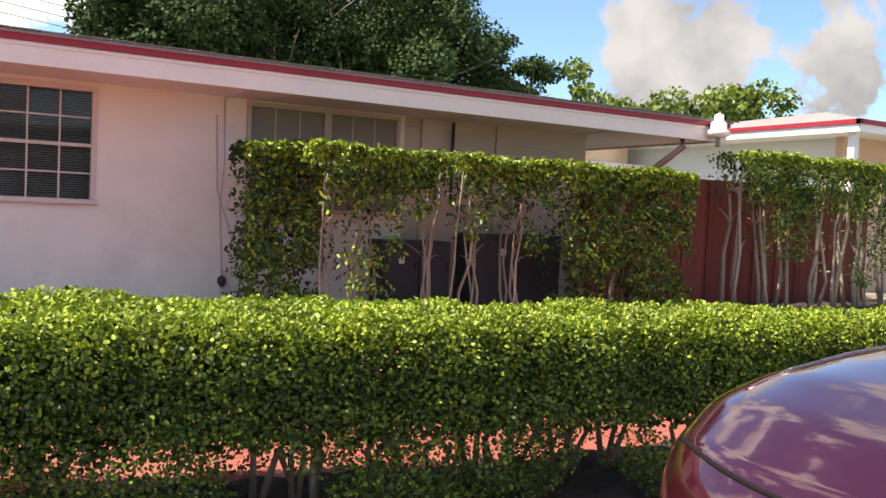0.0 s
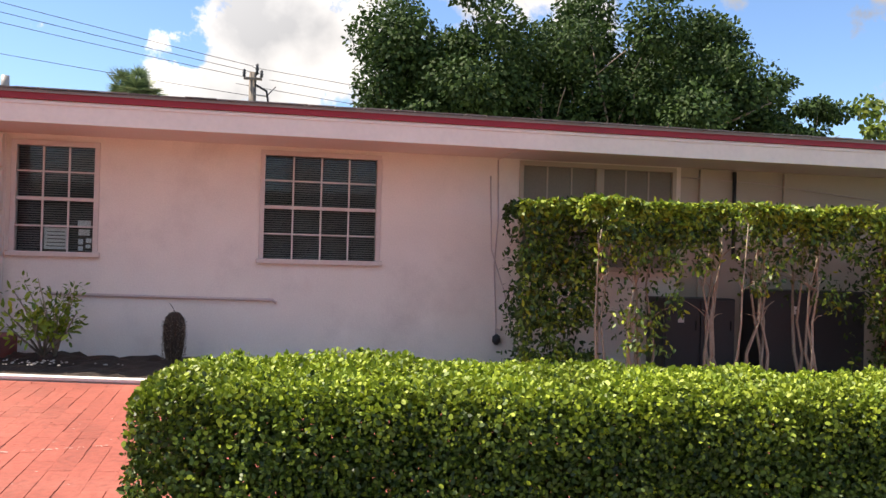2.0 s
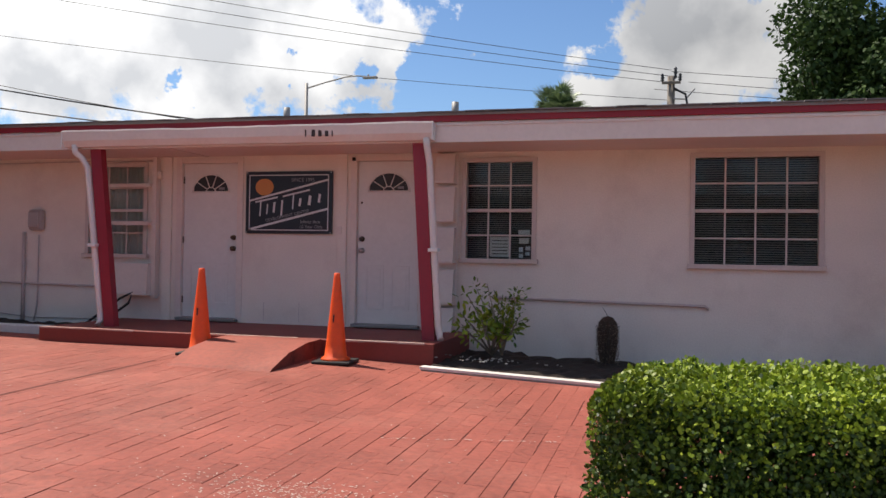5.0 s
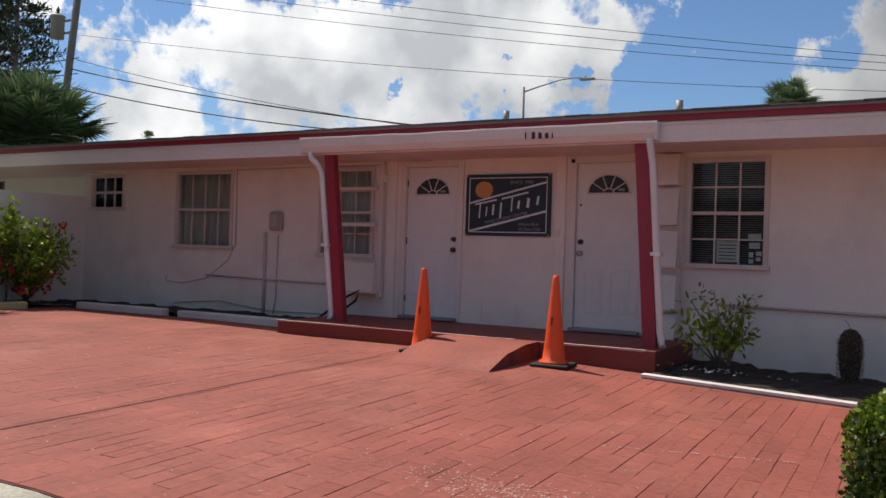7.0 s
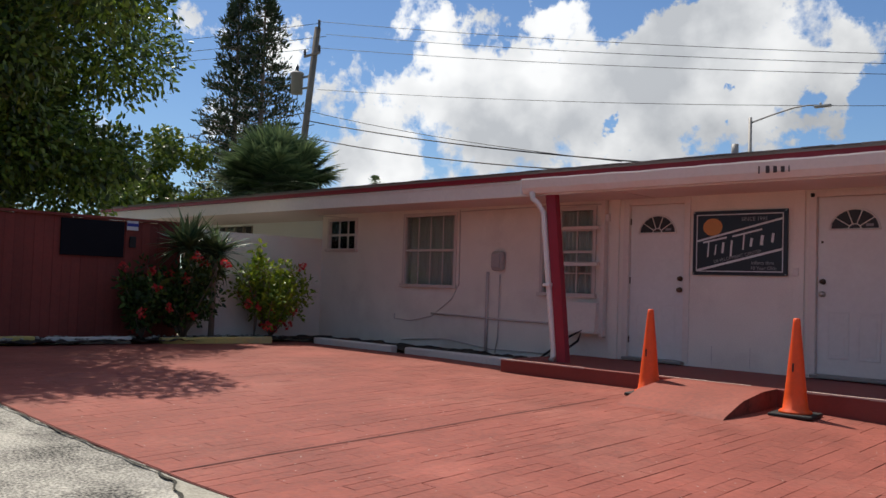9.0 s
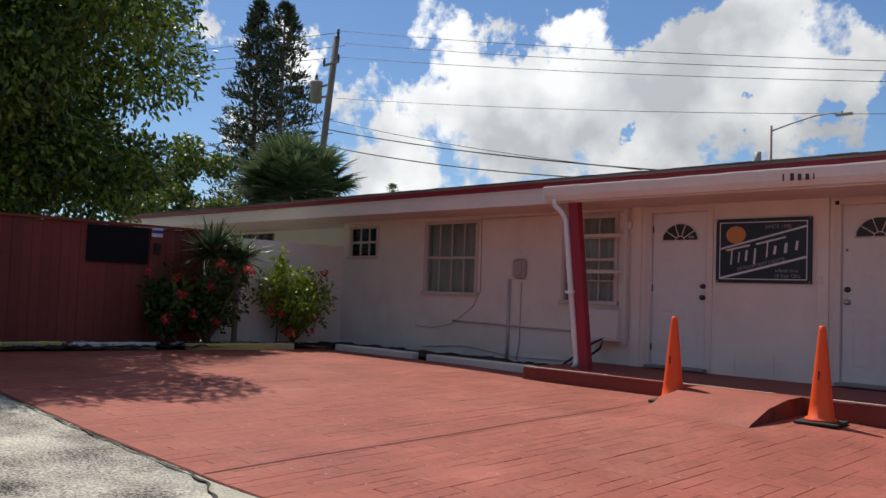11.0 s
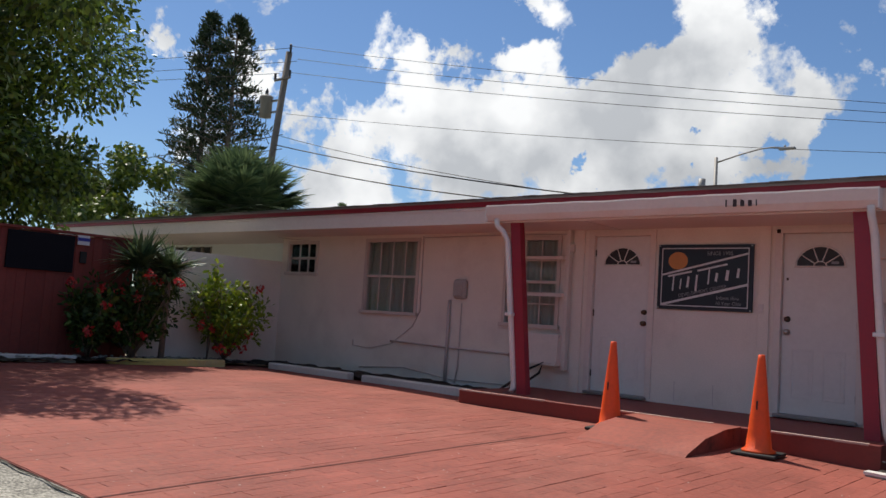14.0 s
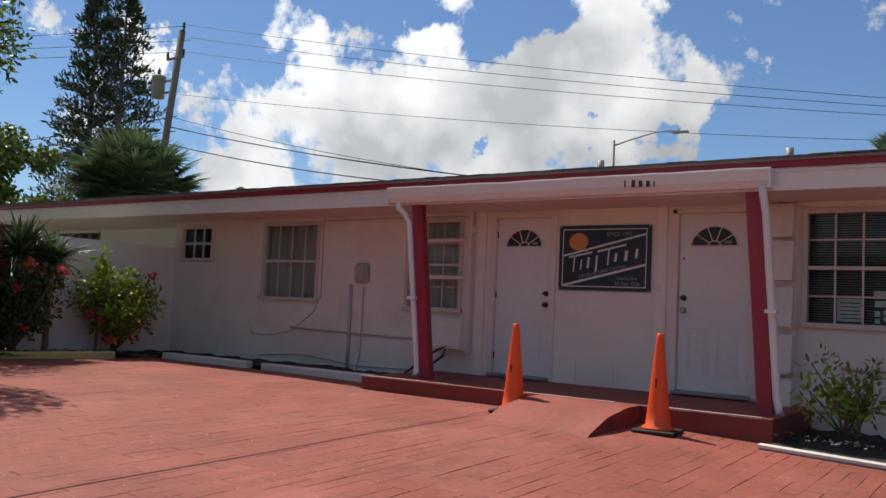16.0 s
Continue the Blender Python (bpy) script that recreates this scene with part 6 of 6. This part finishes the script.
    # black tube laid on the body stands for the shade in the gap
    part("bonnet_gap", tube([on(0.06 + 0.06 * abs(u) ** 2, u, 0.0) for u in np.linspace(-0.6, 0.6, 22)], 0.006, 6), material("gap_black", (0.012, 0.01, 0.01), 1.0, vary=0.2, bump=0.0, specular=0.05), c, "dark gap at the bonnet's front edge")
    for sgn in (-1, 1):
        part("bonnet_crease", tube([on(s, sgn * (0.5 + 0.06 * s), -0.006) for s in (0.3, 0.5, 0.75, 1.0, 1.2)], 0.012, 6), CAR_PAINT, c)
    part("windscreen", prism([(cx + 1.75, g + 1.18), (cx + 2.2, g + 1.51), (cx + 2.18, g + 1.525), (cx + 1.73, g + 1.195)], "y", cy - 0.6, cy + 0.6), DARK_PLASTIC, c)
    for dx in (0.95, 3.35):
        for sy in (-1, 1):
            w = part("wheel", tube([(cx + dx, cy + sy * (W - 0.36), ground + 0.37), (cx + dx, cy + sy * (W - 0.14), ground + 0.37)], 0.37, 24), BLACK, c)
            part("rim", tube([(cx + dx, cy + sy * (W - 0.2), ground + 0.37), (cx + dx, cy + sy * (W - 0.13), ground + 0.37)], 0.24, 18), STEEL, w)


car()

# ---- the paving ----
SCRAPE = ((-2.07, -4.69), (-0.91, -4.23))
PAVE_L, PAVE_R = -13.0, 10.0


def pave_front(x):
    return ROAD_EDGE if x < -0.6 else -6.25


def pave_back(x):
    return -1.02 if x < PORCH_L else (PORCH_Y if x < PORCH_R else -1.93)


def build_paving():
    base = thing("paving", "red painted stamped-concrete forecourt with worn joints", "pavement", (-5, -4, 0), kind="structure")
    bm = bmesh.new()
    xs = sorted({*np.arange(PAVE_L, PAVE_R + 0.01, 0.5).round(3).tolist(), -0.6001, -0.6, PORCH_L, PORCH_L + 1e-3, PORCH_R, PORCH_R + 1e-3})
    rows = []
    for x in xs:
        a, b = pave_front(x), pave_back(x)
        rows.append([bm.verts.new((x, a + (b - a) * k / 12, land(x, a + (b - a) * k / 12) - 0.0045)) for k in range(13)])
    for a, b in zip(rows, rows[1:]):
        for k in range(12):
            bm.faces.new((a[k], b[k], b[k + 1], a[k + 1]))
    for r in (rows,):
        foot = [bm.verts.new((q[0].co.x, q[0].co.y - 0.01, q[0].co.z - 0.14)) for q in r]
        for k in range(len(r) - 1):
            bm.faces.new((foot[k], foot[k + 1], r[k + 1][0], r[k][0]))
    bmesh.ops.recalc_face_normals(bm, faces=bm.faces)
    part("slab", bm, JOINT, base)
    # stamped pieces in running bond, their long sides towards the house
    rng = random.Random(17)
    w, l = 0.13, 0.4
    near, far = [], []
    col = 0
    x = PAVE_L
    while x + w <= PAVE_R:
        y = pave_front(x + w / 2) + 0.01 - (l / 2 if col % 2 else 0)
        end = min(pave_back(x), pave_back(x + w))
        while y < end - 0.02:
            a, b = max(y, pave_front(x + w / 2) + 0.01), min(y + l, end)
            if b - a > 0.04 and not (x > -5.12 and x + w < -3.8 and a > -2.75):
                (near if -3.4 < x < -0.6 and a < -4.2 and b - a > l - 0.01 and len(near) < 290 else far).append((x, x + w, a, b))
            y += l
        x += w
        col += 1

    def piece(bm, x0, x1, y0, y1, bow):
        g = lambda: 0.0 if rng.random() < 0.72 else rng.uniform(0.002, 0.0075)
        x0, x1, y0, y1 = x0 + g(), x1 - g(), y0 + g() * 0.6, y1 - g() * 0.6
        lift = rng.uniform(-0.0003, 0.0004)
        r = 0.0005
        low = [bm.verts.new((px, py, land(px, py) - 0.0055)) for px, py in ((x0, y0), (x1, y0), (x1, y1), (x0, y1))]
        topv = [bm.verts.new((px, py, land(px, py) + lift)) for px, py in ((x0 + r, y0 + r), (x1 - r, y0 + r), (x1 - r, y1 - r), (x0 + r, y1 - r))]
        bm.faces.new(topv)
        for k in range(4):
            bm.faces.new((low[k], low[(k + 1) % 4], topv[(k + 1) % 4], topv[k]))

    for q in near:
        bm = bmesh.new()
        piece(bm, *q, 0)
        part("paver", bm, PAVER, base)
    bm = bmesh.new()
    for q in far:
        piece(bm, *q, 0)
    ob = part("pavers", bm, PAVER, base)
    ob["kind"] = "stuff"
    # a long saw-cut joint from the ramp to the road
    bm = bmesh.new()
    pts = [(-5.26 + 0.01 * math.sin(k), -2.5 - k * 0.38) for k in range(14)]
    for (xa, ya), (xb, yb) in zip(pts, pts[1:]):
        v = [bm.verts.new((px, py, land(px, py) + 0.0045)) for px, py in ((xa - 0.009, ya), (xa + 0.009, ya), (xb + 0.009, yb), (xb - 0.009, yb))]
        bm.faces.new(v)
    bmesh.ops.recalc_face_normals(bm, faces=bm.faces)
    part("cut_joint", bm, JOINT, base)

    # a broken pale scrape across the paint
    rng2 = random.Random(23)
    bm = bmesh.new()
    x = SCRAPE[0][0]
    (xa, ya), (xb, yb) = SCRAPE
    n = 46
    for k in range(n):
        if rng2.random() < 0.45:
            continue
        f0, f1 = k / n, (k + rng2.uniform(0.4, 1.1)) / n
        p0, p1 = (xa + (xb - xa) * f0, ya + (yb - ya) * f0 + rng2.uniform(-0.02, 0.02)), (xa + (xb - xa) * f1, ya + (yb - ya) * f1 + rng2.uniform(-0.02, 0.02))
        h = rng2.uniform(0.003, 0.009)
        bm.faces.new([bm.verts.new((px, py, land(px, py) + 0.005)) for px, py in ((p0[0], p0[1] - h), (p1[0], p1[1] - h), (p1[0], p1[1] + h), (p0[0], p0[1] + h))])
    part("scrape_mark", bm, STEP_EDGE, base, "pale scrape in the red paint")["kind"] = "stuff"
    # pale chips where the paint has flaked
    bm = bmesh.new()
    for k in range(1000):
        x, y = (rng2.uniform(-12, -0.8), rng2.uniform(-7.3, -2.9)) if k < 520 else (clamp(rng2.gauss(-2.1, 0.4), -4, -0.7), clamp(rng2.gauss(-6.0, 0.14), -6.5, -5.5))
        a, n = rng2.random() * math.pi, rng2.randint(4, 6)
        u, v = rng2.uniform(0.004, 0.02), rng2.uniform(0.003, 0.006)
        ring = []
        for j in range(n):
            b = 2 * math.pi * j / n
            px, py = u * math.cos(b) * rng2.uniform(0.6, 1), v * math.sin(b)
            ring.append((x + px * math.cos(a) - py * math.sin(a), y + px * math.sin(a) + py * math.cos(a)))
        bm.faces.new([bm.verts.new((px, py, land(px, py) + 0.003)) for px, py in ring])
    part("paint_chips", bm, STEP_EDGE, base, "pale flakes in the red paint")["kind"] = "stuff"


build_paving()


def broken_edge():
    """A pale mortar strip along the asphalt's broken edge, with the dark crack that parts them."""
    rng = random.Random(31)
    edge = lambda x: ROAD_EDGE - 0.03
    off = lambda x: 0.012 + 0.27 * clamp((x + 5.3) / 1.1, 0, 1) + 0.028 * math.sin(x * 9) + 0.014 * math.sin(x * 23 + 1)
    xs = [-5.3 + 0.05 * k for k in range(64)]
    bm = bmesh.new()
    rows = [[bm.verts.new((x, y, land(x, y) + 0.004)) for y in (edge(x), edge(x) - max(off(x), 0.012))] for x in xs]
    for a, b in zip(rows, rows[1:]):
        bm.faces.new((a[0], a[1], b[1], b[0]))
    bmesh.ops.recalc_face_normals(bm, faces=bm.faces)
    tagged(part("mortar_strip", bm, PALE_MORTAR), "pale cracked mortar strip between asphalt and red paving", "pavement", kind="structure")
    bm = bmesh.new()
    prev = None
    for k in range(150):
        x = -11.0 + 0.06 * k
        y = edge(x) - (max(off(x), 0.012) if x > -5.3 else 0.012 + 0.01 * math.sin(x * 11))
        w = rng.uniform(0.004, 0.017)
        cur = [bm.verts.new((x, y + w, land(x, y) + 0.008)), bm.verts.new((x + rng.uniform(-0.01, 0.01), y - w, land(x, y) + 0.008))]
        if prev:
            bm.faces.new((prev[0], prev[1], cur[1], cur[0]))
        prev = cur
    bmesh.ops.recalc_face_normals(bm, faces=bm.faces)
    tagged(part("crack", bm, CRACK_DIRT), "dark dirt-filled crack along the asphalt edge", "crack", kind="structure")


broken_edge()
